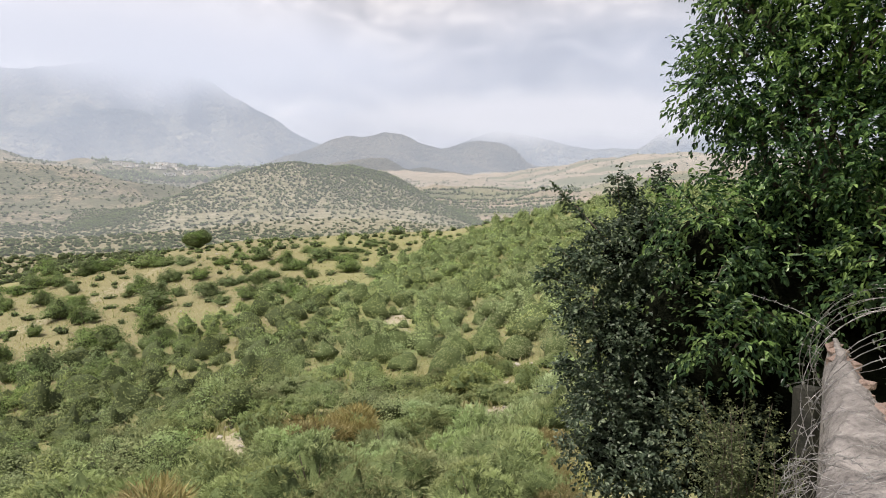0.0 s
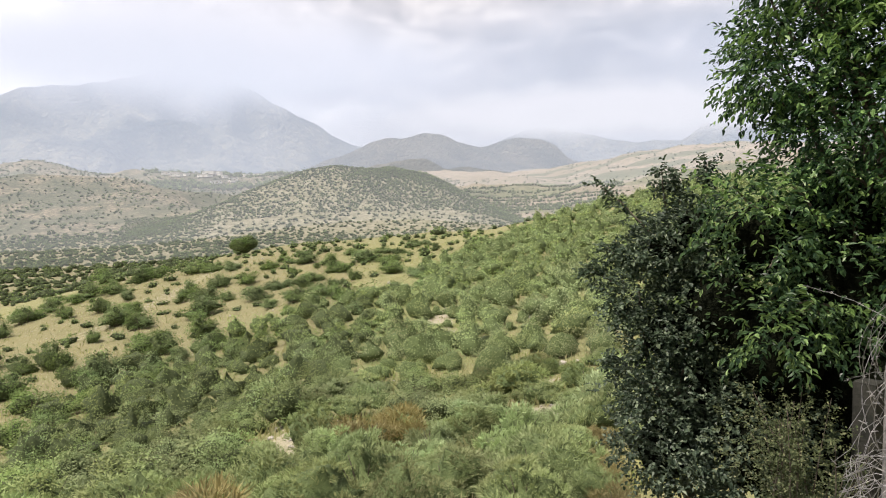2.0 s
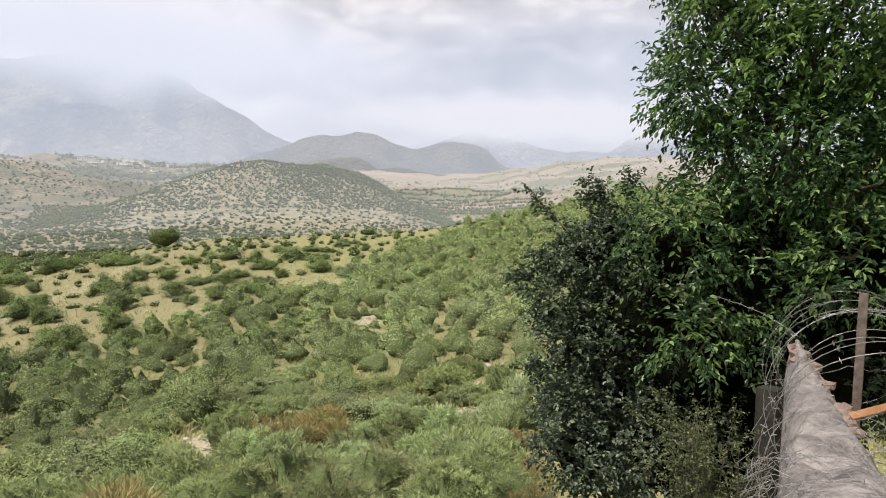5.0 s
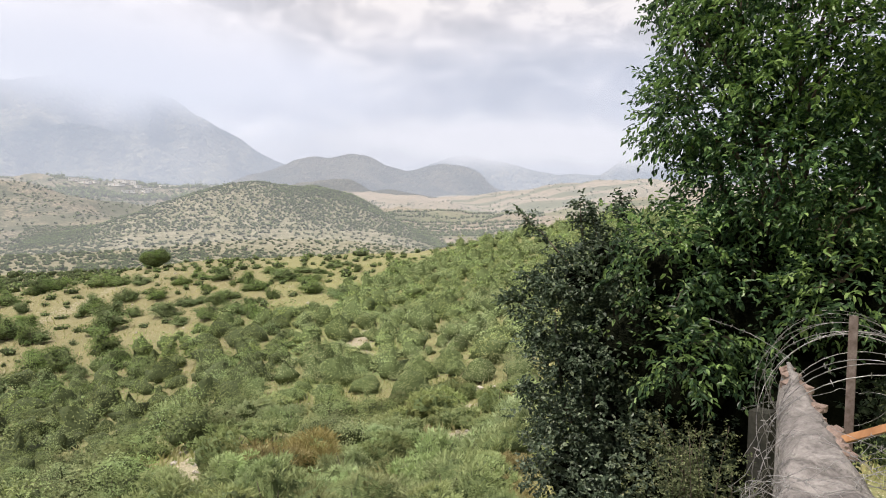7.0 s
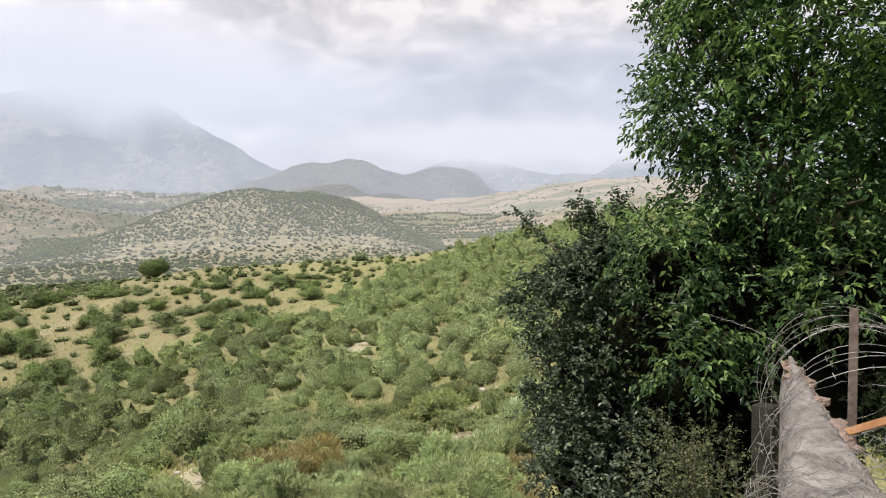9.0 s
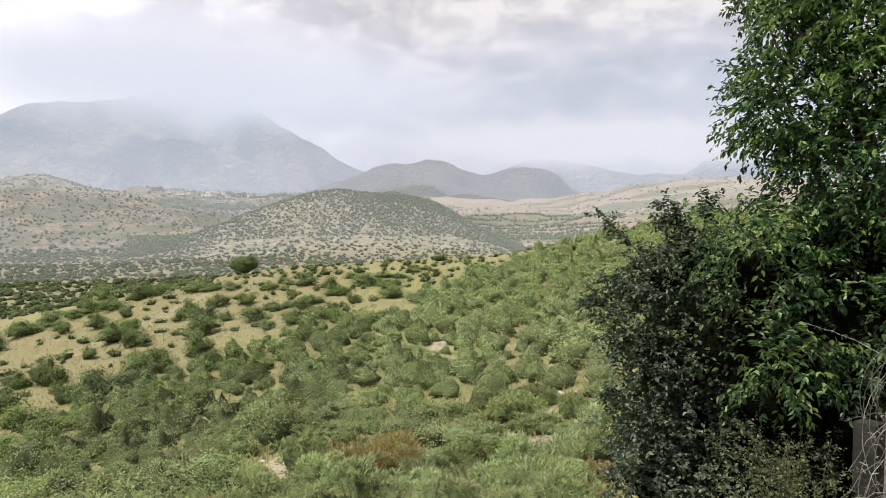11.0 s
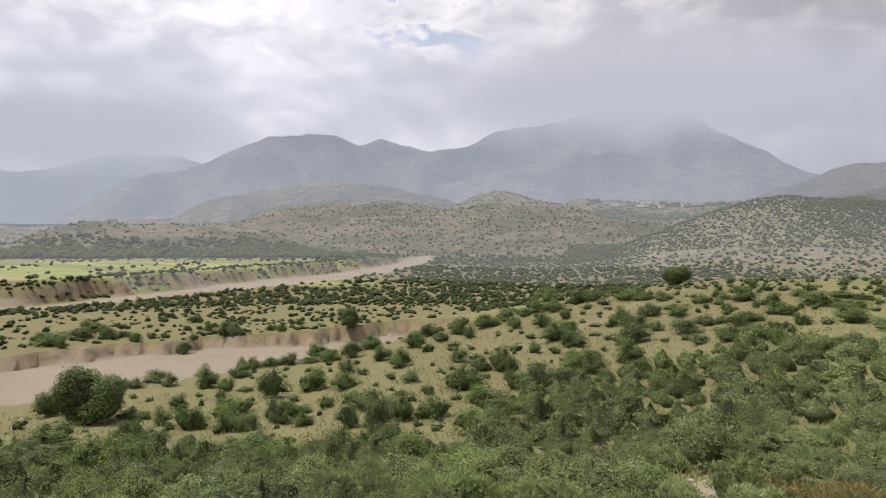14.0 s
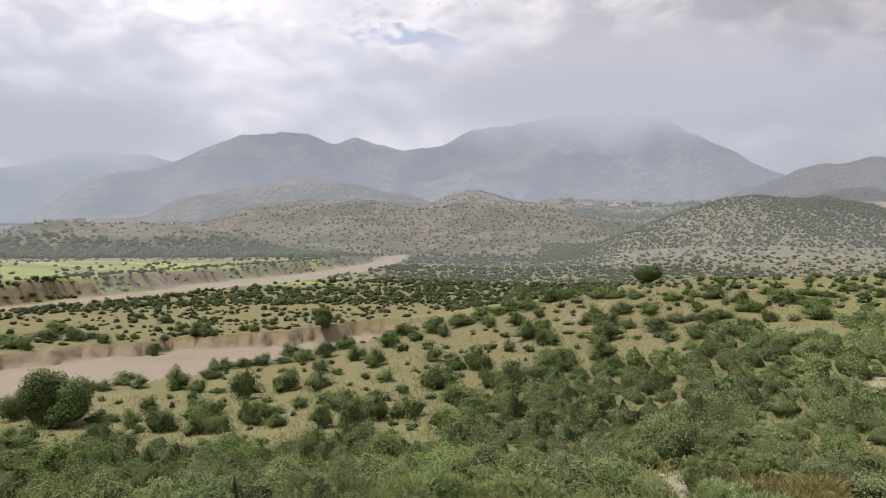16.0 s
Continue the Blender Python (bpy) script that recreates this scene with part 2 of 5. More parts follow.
def cloud_material(name, color, centre, half, amount):
    """A drifting bank of cloud round a centre, ragged and thinning towards its rim; its brightness is added glow."""
    m, add = material(name)
    where = add("ShaderNodeNewGeometry").outputs["Position"]
    size = half[0]
    drift = add("ShaderNodeTexNoise", {"Vector": where, "Scale": 2.2 / size, "Detail": 6.0, "Roughness": 0.55}).outputs["Color"]
    push = add("ShaderNodeVectorMath", {0: add("ShaderNodeVectorMath", {0: drift, 1: (0.5, 0.5, 0.5)}, operation="SUBTRACT").outputs[0], 1: (size * 0.7, size * 0.7, half[1] * 1.2)}, operation="MULTIPLY").outputs[0]
    off = add("ShaderNodeVectorMath", {0: add("ShaderNodeVectorMath", {0: where, 1: push}, operation="ADD").outputs[0], 1: centre}, operation="SUBTRACT").outputs[0]
    rel = add("ShaderNodeVectorMath", {0: off, 1: (1 / half[0], 1 / half[0], 1 / half[1])}, operation="MULTIPLY").outputs[0]
    dist = add("ShaderNodeVectorMath", {0: rel}, operation="LENGTH").outputs["Value"]
    fade = add("ShaderNodeMapRange", {0: dist, 1: 0.35, 2: 1.05, 3: amount, 4: 0.0})
    fade.interpolation_type = "SMOOTHSTEP"
    glow = add("ShaderNodeEmission", {0: (*color, 1), 1: 1.0})
    s = add("ShaderNodeMixShader", {0: fade.outputs[0], 1: add("ShaderNodeBsdfTransparent").outputs[0], 2: glow.outputs[0]})
    add("ShaderNodeOutputMaterial", {0: s.outputs[0]})
    return m


GROUND = ground_material()
# the dark tones of RANGE_NEAR and RANGE_MID lean blue, a little painted haze
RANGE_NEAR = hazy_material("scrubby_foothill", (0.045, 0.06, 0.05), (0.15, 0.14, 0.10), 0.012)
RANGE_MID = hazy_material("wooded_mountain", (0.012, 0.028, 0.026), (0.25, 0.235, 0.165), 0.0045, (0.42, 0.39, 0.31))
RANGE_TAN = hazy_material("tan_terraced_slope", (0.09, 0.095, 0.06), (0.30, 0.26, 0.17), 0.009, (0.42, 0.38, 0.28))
SHRUB_LEAF = leaf_material("fresh_green_shrub_leaf", (0.222, 0.284, 0.118), (0.258, 0.320, 0.140), (0.276, 0.334, 0.152), 0.9, 0.25, (0.468, 0.518), (0.62, 1.38))
BUSH_LEAF = leaf_material("dark_green_bush_leaf", (0.100, 0.150, 0.046), (0.140, 0.195, 0.062), (0.178, 0.238, 0.082), 0.85, 0.2)
RUSSET_LEAF = leaf_material("russet_dry_shrub_leaf", (0.19, 0.165, 0.070), (0.29, 0.245, 0.105), (0.36, 0.32, 0.16), 0.8, 0.2, (0.495, 0.508))
TREE_LEAF = leaf_material("glossy_green_tree_leaf", (0.011, 0.030, 0.014), (0.092, 0.165, 0.064), (0.25, 0.365, 0.13), 0.36, 0.44, (0.498, 0.514))
YOUNG_LIT_LEAF = leaf_material("young_and_lit_green_leaf", (0.10, 0.19, 0.052), (0.20, 0.33, 0.092), (0.28, 0.42, 0.14), 0.4, 0.4)
THICKET_LEAF = leaf_material("small_dark_thicket_leaf", (0.026, 0.046, 0.026), (0.085, 0.122, 0.070), (0.20, 0.25, 0.155), 0.45, 0.22, (0.498, 0.514))
THORN_LEAF = leaf_material("tiny_olive_thorn_leaf", (0.045, 0.062, 0.023), (0.105, 0.128, 0.050), (0.21, 0.215, 0.11), 0.7, 0.2)
BARK = grain_material("grey_brown_bark", (0.07, 0.055, 0.042), (0.16, 0.135, 0.11), 14.0, 0.9, 0.8, 0.01, stretch=(1, 1, 0.3))
# near-black on purpose: the depth shade inside the foliage is put into this colour
DEEP = grain_material("near_black_inner_shade", (0.004, 0.005, 0.003), (0.010, 0.012, 0.007), 9.0, 1.0, 0.8, 0.05, gloss=0.02)
GREY_TWIG = leaf_material("bare_grey_twig", (0.10, 0.09, 0.08), (0.24, 0.22, 0.20), (0.34, 0.31, 0.28), 0.8, 0.05)
OLIVE_LEAF = leaf_material("olive_green_shrub_leaf", (0.164, 0.222, 0.080), (0.198, 0.258, 0.096), (0.225, 0.284, 0.110), 0.9, 0.22, (0.468, 0.518), (0.62, 1.38))
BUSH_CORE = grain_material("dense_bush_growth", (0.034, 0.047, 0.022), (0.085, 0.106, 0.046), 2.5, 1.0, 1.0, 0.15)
# SHRUB_CORE and CORE are darker than the leaves, painting the shade between them
SHRUB_CORE = grain_material("inner_leaf_shade_tone", (0.074, 0.103, 0.040), (0.130, 0.168, 0.066), 9.0, 1.0, 0.8, 0.05)
CORE = grain_material("inner_growth_shade_tone", (0.048, 0.066, 0.027), (0.094, 0.118, 0.049), 9.0, 1.0, 0.8, 0.05)
DARK_CONCRETE = grain_material("very_dark_concrete", (0.016, 0.017, 0.014), (0.040, 0.039, 0.032), 8.0, 0.95, 0.6, 0.01)
STONE = grain_material("pale_limestone", (0.28, 0.255, 0.215), (0.46, 0.43, 0.38), 6.0, 0.9, 0.6, 0.02)
PLASTER = grain_material("weathered_cement_render", (0.10, 0.092, 0.089), (0.28, 0.263, 0.25), 9.0, 0.92, 1.0, 0.02)
BROKEN = grain_material("reddish_broken_block", (0.20, 0.145, 0.12), (0.33, 0.255, 0.22), 16.0, 0.95, 0.9, 0.02)
WIRE = grain_material("dull_galvanised_wire", (0.15, 0.145, 0.145), (0.33, 0.325, 0.32), 30.0, 0.5, 0.2, 0.001, 0.7)
RUST = grain_material("rusted_steel_post", (0.075, 0.055, 0.045), (0.18, 0.15, 0.135), 22.0, 0.8, 0.5, 0.002, 0.2)
TIMBER = grain_material("fresh_orange_timber", (0.22, 0.105, 0.045), (0.34, 0.18, 0.085), 9.0, 0.7, 0.3, 0.003, stretch=(1, 1, 0.15))
LIME = grain_material("whitewashed_house_wall", (0.62, 0.60, 0.56), (0.78, 0.76, 0.72), 0.6, 0.9, 0.2, 0.01)
TILE = grain_material("sun_bleached_flat_roof", (0.32, 0.27, 0.23), (0.45, 0.40, 0.35), 0.8, 0.9, 0.2, 0.01)
DARK_GLASS = grain_material("dark_window", (0.02, 0.025, 0.03), (0.05, 0.055, 0.06), 3.0, 0.2, 0.0, 0.01)

# ---------------------------------------------------------------- the lie of the land
# Places are told from the eye: az degrees to the left of straight ahead, r metres away; heights are relative to the eye.
rng = np.random.default_rng(7)
LATTICE = rng.random((256, 256))


def vnoise(x, y):
    xi, yi = np.floor(x).astype(int), np.floor(y).astype(int)
    u, v = x - xi, y - yi
    u, v = u * u * (3 - 2 * u), v * v * (3 - 2 * v)
    x0, x1, y0, y1 = xi & 255, (xi + 1) & 255, yi & 255, (yi + 1) & 255
    return ((LATTICE[x0, y0] * (1 - u) + LATTICE[x1, y0] * u) * (1 - v)
            + (LATTICE[x0, y1] * (1 - u) + LATTICE[x1, y1] * u) * v) * 2 - 1


def fbm(x, y, size, octaves=4, gain=0.5):
    s, amp, f = 0.0, 1.0, 1.0 / size
    for k in range(octaves):
        s = s + amp * vnoise(x * f + 17.3 * k, y * f + 5.1 * k)
        amp, f = amp * gain, f * 2.03
    return s


def step(a, b, v):
    t = np.clip((v - a) / (b - a), 0, 1)
    return t * t * (3 - 2 * t)


def polar(az, r):
    a = np.radians(az)
    return -np.sin(a) * r, np.cos(a) * r


def to_polar(x, y):
    return np.degrees(np.arctan2(-x, y)), np.hypot(x, y)


# heights of the hillside that falls away from the eye, by bearing and distance
SLOPE_R = np.array((2.5, 6, 12, 20, 35, 52, 70, 90, 110))
SLOPE_AZ = np.array((-180, -60, -18, -10, 0, 15, 21, 27, 40, 60, 80, 180))
SLOPE_Z = np.array((
    (-1.7, -0.5, 1, 3, 6, 9, 12, 14, 15),
    (-1.7, -2.2, -2.5, -2, 0, 2, 4, 6, 7),
    (-1.7, -3.1, -4.0, -4.4, -4.0, -3.0, -1.6, 0.0, 1.6),
    (-1.7, -3.2, -4.4, -5.3, -5.5, -5.0, -4.4, -3.2, -1.4),
    (-1.7, -3.2, -4.8, -6.0, -6.4, -6.5, -6.4, -5.5, -4.8),
    (-1.7, -3.2, -4.9, -6.2, -7.1, -7.1, -6.7, -6.0, -5.9),
    (-1.7, -3.3, -5.0, -6.8, -8.5, -8.6, -7.7, -6.6, -6.6),
    (-1.7, -3.4, -5.2, -7.3, -9.3, -9.7, -9.0, -7.9, -8.6),
    (-1.7, -3.5, -5.3, -7.6, -9.7, -10.4, -10.8, -11.3, -11.8),
    (-1.7, -3.6, -5.4, -7.8, -10.3, -11.7, -12.1, -12.2, -12.2),
    (-1.7, -3.6, -5.4, -7.8, -10.3, -11.7, -12.1, -12.2, -12.2),
    (-1.7, -0.5, 1, 3, 6, 9, 12, 14, 15)))


def cubic(p0, p1, p2, p3, t):
    return p1 + 0.5 * t * (p2 - p0 + t * (2 * p0 - 5 * p1 + 4 * p2 - p3 + t * (3 * (p1 - p2) + p3 - p0)))


def hillside(az, r):
    lr, knots = np.log(np.clip(r, 2.5, 110)), np.log(SLOPE_R)
    n = len(knots)
    i = np.clip(np.searchsorted(knots, lr, side="right") - 1, 0, n - 2)
    t = (lr - knots[i]) / (knots[i + 1] - knots[i])
    j = np.clip(np.searchsorted(SLOPE_AZ, az, side="right") - 1, 0, len(SLOPE_AZ) - 2)
    u = (az - SLOPE_AZ[j]) / (SLOPE_AZ[j + 1] - SLOPE_AZ[j])
    u = u * u * (3 - 2 * u) * 0.5 + u * 0.5

    def along(row):
        row = np.clip(row, 0, len(SLOPE_AZ) - 1)
        return cubic(SLOPE_Z[row, np.maximum(i - 1, 0)], SLOPE_Z[row, i], SLOPE_Z[row, i + 1], SLOPE_Z[row, np.minimum(i + 2, n - 1)], t)
    return along(j) * (1 - u) + along(j + 1) * u


def crest(az, r, line, front, back, base):
    """A ridge seen across: line holds (az, r, height) along its crest."""
    a, d, h = (np.array(c) for c in zip(*sorted(line)))
    rc, hc = np.interp(az, a, d), np.interp(az, a, h)
    w = np.where(r < rc, front, back)
    return np.maximum(hc - base, 0) * np.exp(-((r - rc) / w) ** 2)


HILL_C = ((30, 400, -12), (26, 400, -4), (20, 410, 11), (15.5, 420, 22), (12.8, 425, 25.5), (8, 425, 24.5), (5, 420, 19),
          (3, 415, 12), (1, 410, 4), (-3, 400, -12))
HILL_B = ((62, 820, -5), (59, 850, 16), (56.7, 880, 32), (54.9, 900, 45), (51.5, 900, 50), (44.6, 900, 56), (40.6, 900, 49), (39, 900, 60),
          (36.5, 900, 68), (34.5, 900, 64), (31.5, 880, 51), (29.1, 850, 37), (27.2, 830, 22), (24, 800, 6), (20, 800, -10))
HILL_A = ((86, 560, -8), (75, 560, -5), (72.9, 580, 6), (69.5, 600, 14), (65.5, 610, 13), (59, 600, 12), (54.4, 560, -3), (50, 540, -11))
BROWN = ((0, 1150, 20), (-4, 1100, 45), (-9, 1050, 57), (-14, 1050, 62), (-17, 1050, 71), (-22, 1050, 73), (-40, 1050, 60), (-60, 1050, 20))
# river beds: (az, r, half width)
WADI = ((95, 60, 9), (80, 65, 11), (73, 70, 11), (66, 72, 11.5), (60, 73, 11), (54, 75.5, 9), (49, 79, 7), (45, 84, 4.5), (41, 92, 1.5))
RIVER = ((110, 150, 14), (90, 146, 13), (75, 148, 11), (70, 152, 11), (66, 162, 12), (61, 180, 13), (56, 208, 15), (52, 236, 14), (48.5, 268, 11),
         (46, 315, 11), (44, 380, 11), (42.5, 460, 6))


def channel(x, y, line, soft):
    """0 outside a bed to 1 inside; the outer bank is steep."""
    best = np.zeros_like(x)
    for (a0, r0, w0), (a1, r1, w1) in zip(line, line[1:]):
        p0, p1 = np.array(polar(a0, r0)), np.array(polar(a1, r1))
        d = p1 - p0
        t = np.clip(((x - p0[0]) * d[0] + (y - p0[1]) * d[1]) / (d @ d), 0, 1)
        dist = np.hypot(x - p0[0] - t * d[0], y - p0[1] - t * d[1])
        best = np.maximum(best, 1 - step(0, soft, dist - (w0 + (w1 - w0) * t)))
    return best


def land(x, y, fine=True):
    """Height of the land relative to the eye."""
    az, r = to_polar(x, y)
    plain = -12.2 + 2.6 * step(0, 24, (r - np.interp(az, *zip(*sorted((a, d) for a, d, w in RIVER)))) - 3) * step(43, 46, az) * step(0, 1, 420 - r)
    rise = np.interp(az, (-60, 0, 12, 29, 40, 60, 90), (70, 66, 80, 80, 34, 10, 0)) * step(420, 1250, r)
    far = plain + rise + 3.0 * fbm(x, y, 160, 3) * step(120, 600, r)
    for line, front, back in ((HILL_C, 78, 150), (HILL_B, 210, 260), (HILL_A, 130, 200), (BROWN, 260, 400)):
        far = far + crest(az, r, line, front, back, far)
    rough = fbm(x, y, 38, 4) * 2.2 + fbm(y, x, 110, 4) * 7.0 * step(560, 760, r)
    far = far + rough * step(300, 420, r) * np.clip((far + 12) / 20, 0, 1)
    edge = 1 - step(np.interp(az, (-60, 15, 27, 45, 60), (114, 114, 104, 92, 90)), np.interp(az, (-60, 15, 27, 45, 60), (190, 165, 130, 115, 110)), r)
    z = far + (hillside(az, r) - far) * edge
    warp_x, warp_y = x + 1.8 * fbm(x, y, 7, 4, 0.65), y + 1.8 * fbm(y, x, 7, 4, 0.65)
    bed = channel(warp_x, warp_y, WADI, 0.9)
    z = z + (-13.6 + 0.12 * fbm(x, y, 5, 3) - z) * bed * (r > 55)
    bed2 = channel(x + 3.4 * fbm(x, y, 13, 4, 0.65), y + 3.4 * fbm(y, x, 13, 4, 0.65), RIVER, 6.5)
    z = z + (-14.2 - z) * bed2 * step(480, 400, r)
    if fine:
        z = z + (0.16 * fbm(x, y, 5.0, 4) + 0.05 * fbm(x, y, 0.8, 3)) * step(1.5, 6, r) * (1 - 0.8 * np.maximum(bed, bed2))
    return z


def ground_z(x, y):
    return EYE + land(np.array([float(x)]), np.array([float(y)]))[0]

# ---------------------------------------------------------------- mesh helpers
def mesh_of(name, verts, faces, mats, smooth=False, which=None):
    """A mesh from arrays: verts (n, 3), faces (m, 3 or 4)."""
    me = bpy.data.meshes.new(name)
    verts, faces = np.asarray(verts, dtype=np.float32), np.asarray(faces, dtype=np.int32)
    k = faces.shape[1]
    me.vertices.add(len(verts))
    me.vertices.foreach_set("co", verts.ravel())
    me.loops.add(faces.size)
    me.loops.foreach_set("vertex_index", faces.ravel())
    me.polygons.add(len(faces))
    me.polygons.foreach_set("loop_start", np.arange(0, faces.size, k, dtype=np.int32))
    me.polygons.foreach_set("loop_total", np.full(len(faces), k, dtype=np.int32))
    if which is not None:
        me.polygons.foreach_set("material_index", np.asarray(which, dtype=np.int32))
    me.polygons.foreach_set("use_smooth", np.full(len(faces), smooth))
    me.update(calc_edges=True)
    for m in mats:
        me.materials.append(m)
    return me


def part(name, me, parent, label=""):
    ob = new(name, me)
    ob.parent = parent
    return tagged(ob, label)


def sheet(az, r, height):
    """Vertices and quads of a sheet over rings r and bearings az."""
    A, R = np.meshgrid(az, r)
    x, y = polar(A, R)
    z = height(x, y)
    n, k = A.shape
    i = np.arange(n * k).reshape(n, k)
    quads = np.stack((i[:-1, :-1], i[:-1, 1:], i[1:, 1:], i[1:, :-1]), -1).reshape(-1, 4)[:, ::-1]
    return np.stack((x, y, z + EYE), -1).reshape(-1, 3), quads


def paint(me, name, values):
    at = me.attributes.new(name, "FLOAT", "POINT")
    at.data.foreach_set("value", np.asarray(values, dtype=np.float32).ravel())


# ---------------------------------------------------------------- the ground
TRACK = ((-4, 12, 0.25), (-5, 14, 0.5), (-7, 17, 0.4), (-8, 20, 0.3))
TRACK_B = ((4.5, 27, 0.15), (4.8, 31, 0.2), (4.2, 36, 0.2), (3, 40, 0.15))
TRACK_C = ((24, 12.5, 0.4), (21, 14.5, 0.45), (17.8, 17, 0.3))
TRACK_D = ((34, 62, 0.8), (29, 70, 0.9), (25, 80, 0.8), (22, 90, 0.7))


def build_ground():
    az = np.concatenate((np.arange(-180, -46, 3.0), np.arange(-46, 92, 0.3), np.arange(92, 179, 3.0), (180.0,)))
    r = np.concatenate((np.arange(0.0, 9, 0.4), np.arange(9, 55, 0.5), np.arange(55, 92, 0.5), np.arange(92, 165, 1.0),
                        np.arange(165, 250, 1.5), np.arange(250, 500, 4.0), np.arange(500, 1300, 13.0), np.linspace(1300, 4700, 40)))
    v, q = sheet(az, r, land)
    me = mesh_of("ground", v, q, [GROUND], True)
    x, y = v[:, 0], v[:, 1]
    A, R = to_polar(x, y)
    bed = np.maximum(channel(x + 1.6 * fbm(x, y, 7, 3), y + 1.6 * fbm(y, x, 7, 3), WADI, 1.2) * (R > 55),
                     channel(x + 3 * fbm(x, y, 16, 3), y + 3 * fbm(y, x, 16, 3), RIVER, 3.0))
    paint(me, "bed", bed)
    near_bank = np.maximum(channel(x, y, [(a, d, w + 5) for a, d, w in WADI], 4) * (R > 55), channel(x, y, [(a, d, w + 14) for a, d, w in RIVER], 8))
    paint(me, "bank", near_bank)
    meadow = channel(x, y, ((45, 84, 2), (40, 92, 3.5), (34, 104, 3.5), (30, 116, 2)), 4)
    shoulder = step(17, 7, A) * step(60, 45, np.abs(R - 62)) * step(-8, 2, A)
    slope_green = step(-2, -10, A) * (R < 170) * 0.9
    far_green = step(6, 0, A) * step(450, 560, R) * 0.15 + 0.55 * step(44, 48, A) * step(150, 190, R) * step(520, 330, R)
    lush = np.maximum.reduce((meadow, 0.62 * shoulder, slope_green, far_green, 0.45 * step(45, 25, R), 0.28 * step(95, 70, R) * step(30, 50, A), 0.22 * step(42, 47, A) * step(78, 84, R) * step(150, 130, R)))
    paint(me, "lush", lush)
    hill = step(260, 330, R) * step(640, 480, R) * step(30, 22, A) * step(-4, 3, A)
    paint(me, "pale", np.maximum(hill, 0.35 * step(105, 150, R) * step(420, 300, R) * step(46, 40, A)))
    paint(me, "heath", (1 - bed) * (1 - step(47, 50, A) * step(170, 180, R) * step(345, 305, R)) * np.maximum(0.25 * step(120, 200, R), step(250, 430, R)) * (1 - 0.75 * hill) * (1 - 0.35 * step(8, 2, A) * step(640, 800, R)) * 0.95)
    paint(me, "field", step(47, 50, A) * step(170, 180, R) * step(345, 305, R) * step(0.02, 0.0, bed) * 0.9 * step(20, 40, R - 140))
    track = np.maximum.reduce([channel(x + 0.5 * fbm(x, y, 2, 2), y + 0.5 * fbm(y, x, 2, 2), t, 0.9) for t in (TRACK, TRACK_B, TRACK_C)])
    paint(me, "terrace", step(11, 5, A) * step(430, 480, R) * step(1500, 1200, R) * (1 - bed))
    paint(me, "track", np.maximum(track, 0.4 * channel(x, y, TRACK_D, 0.8)))
    return tagged(new("ground", me), "stony hillside of dry and green grass falling to a river plain", "ground", kind="structure")


def build_range(name, line, front, back, r0, r1, mat, label, foot, rough, seed):
    a = sorted(p[0] for p in line)
    az = np.arange(a[0] - 3, a[-1] + 3, 0.22)
    r = np.linspace(r0, r1, 84)

    def height(x, y):
        A, R = to_polar(x, y)
        h = crest(A, R, line, front, back, foot)
        gully = 1 - np.abs(fbm(x + seed, y, rough * 7, 4))
        spur = np.abs(fbm(x, y + seed, rough * 3, 4))
        rc = np.interp(A, a, [p[1] for p in sorted(line)])
        off = step(0, front * 0.5, np.abs(R - rc))
        return foot - 12 + h * (1 + off * (0.55 * (gully - 0.75) - 0.55 * spur - 0.16 * np.abs(fbm(x + seed, y, rough * 1.1, 3)) - 0.5 * np.abs(fbm(A * rc * 0.01745 + 0.25 * R + seed, R * 0.3, rough * 1.5, 3)))) + rough * 0.09 * fbm(x, y, rough, 4) * np.clip(h / 60, 0, 1)
    v, q = sheet(az, r, height)
    return tagged(new(name, mesh_of(name, v, q, [mat], True)), label, "mountain", kind="structure")


build_ground()
M1 = [(a, 2750, 2750 * math.tan(radians(e)) + 12) for a, e in
      ((74, 0.6), (72.1, 1.4), (69.9, 3.0), (67.6, 4.7), (65.1, 5.6), (62.1, 6.0), (59.0, 7.3), (56.3, 8.6), (53.0, 9.3), (50.5, 9.1), (48.3, 8.4), (46.6, 9.1),
       (44.6, 8.3), (42.3, 7.8), (39.6, 8.2), (36.5, 9.4), (33.1, 10.1), (29.6, 10.8), (24.9, 11.6), (21.2, 10.4), (18.5, 9.0), (16.0, 7.5), (13.1, 6.2),
       (9, 5.0), (3, 3.6))]
M0 = [(a, 3900, 3900 * math.tan(radians(e)) + 12) for a, e in ((96, 6.5), (88, 6.0), (75, 5.1), (71.4, 5.3), (69.5, 6.1), (67.5, 6.9), (64, 6.6), (58, 5.0), (50, 4))]
MD = [(a, 1450, 1450 * math.tan(radians(e)) + 12) for a, e in
      ((20, 2.4), (16, 3.6), (13.7, 4.6), (10.9, 5.2), (8.0, 5.9), (5.1, 6.2), (2.1, 5.5), (0.1, 5.0), (-3.4, 5.4), (-6.4, 4.6), (-7.5, 3.6), (-10, 2.5))]
ME = [(a, 2200, 2200 * math.tan(radians(e)) + 12) for a, e in ((3, 4.6), (-3.9, 5.8), (-7.9, 5.7), (-13.9, 4.4), (-16.8, 4.1), (-18.6, 5.4), (-21.4, 5.6), (-30, 6.5), (-42, 5))]
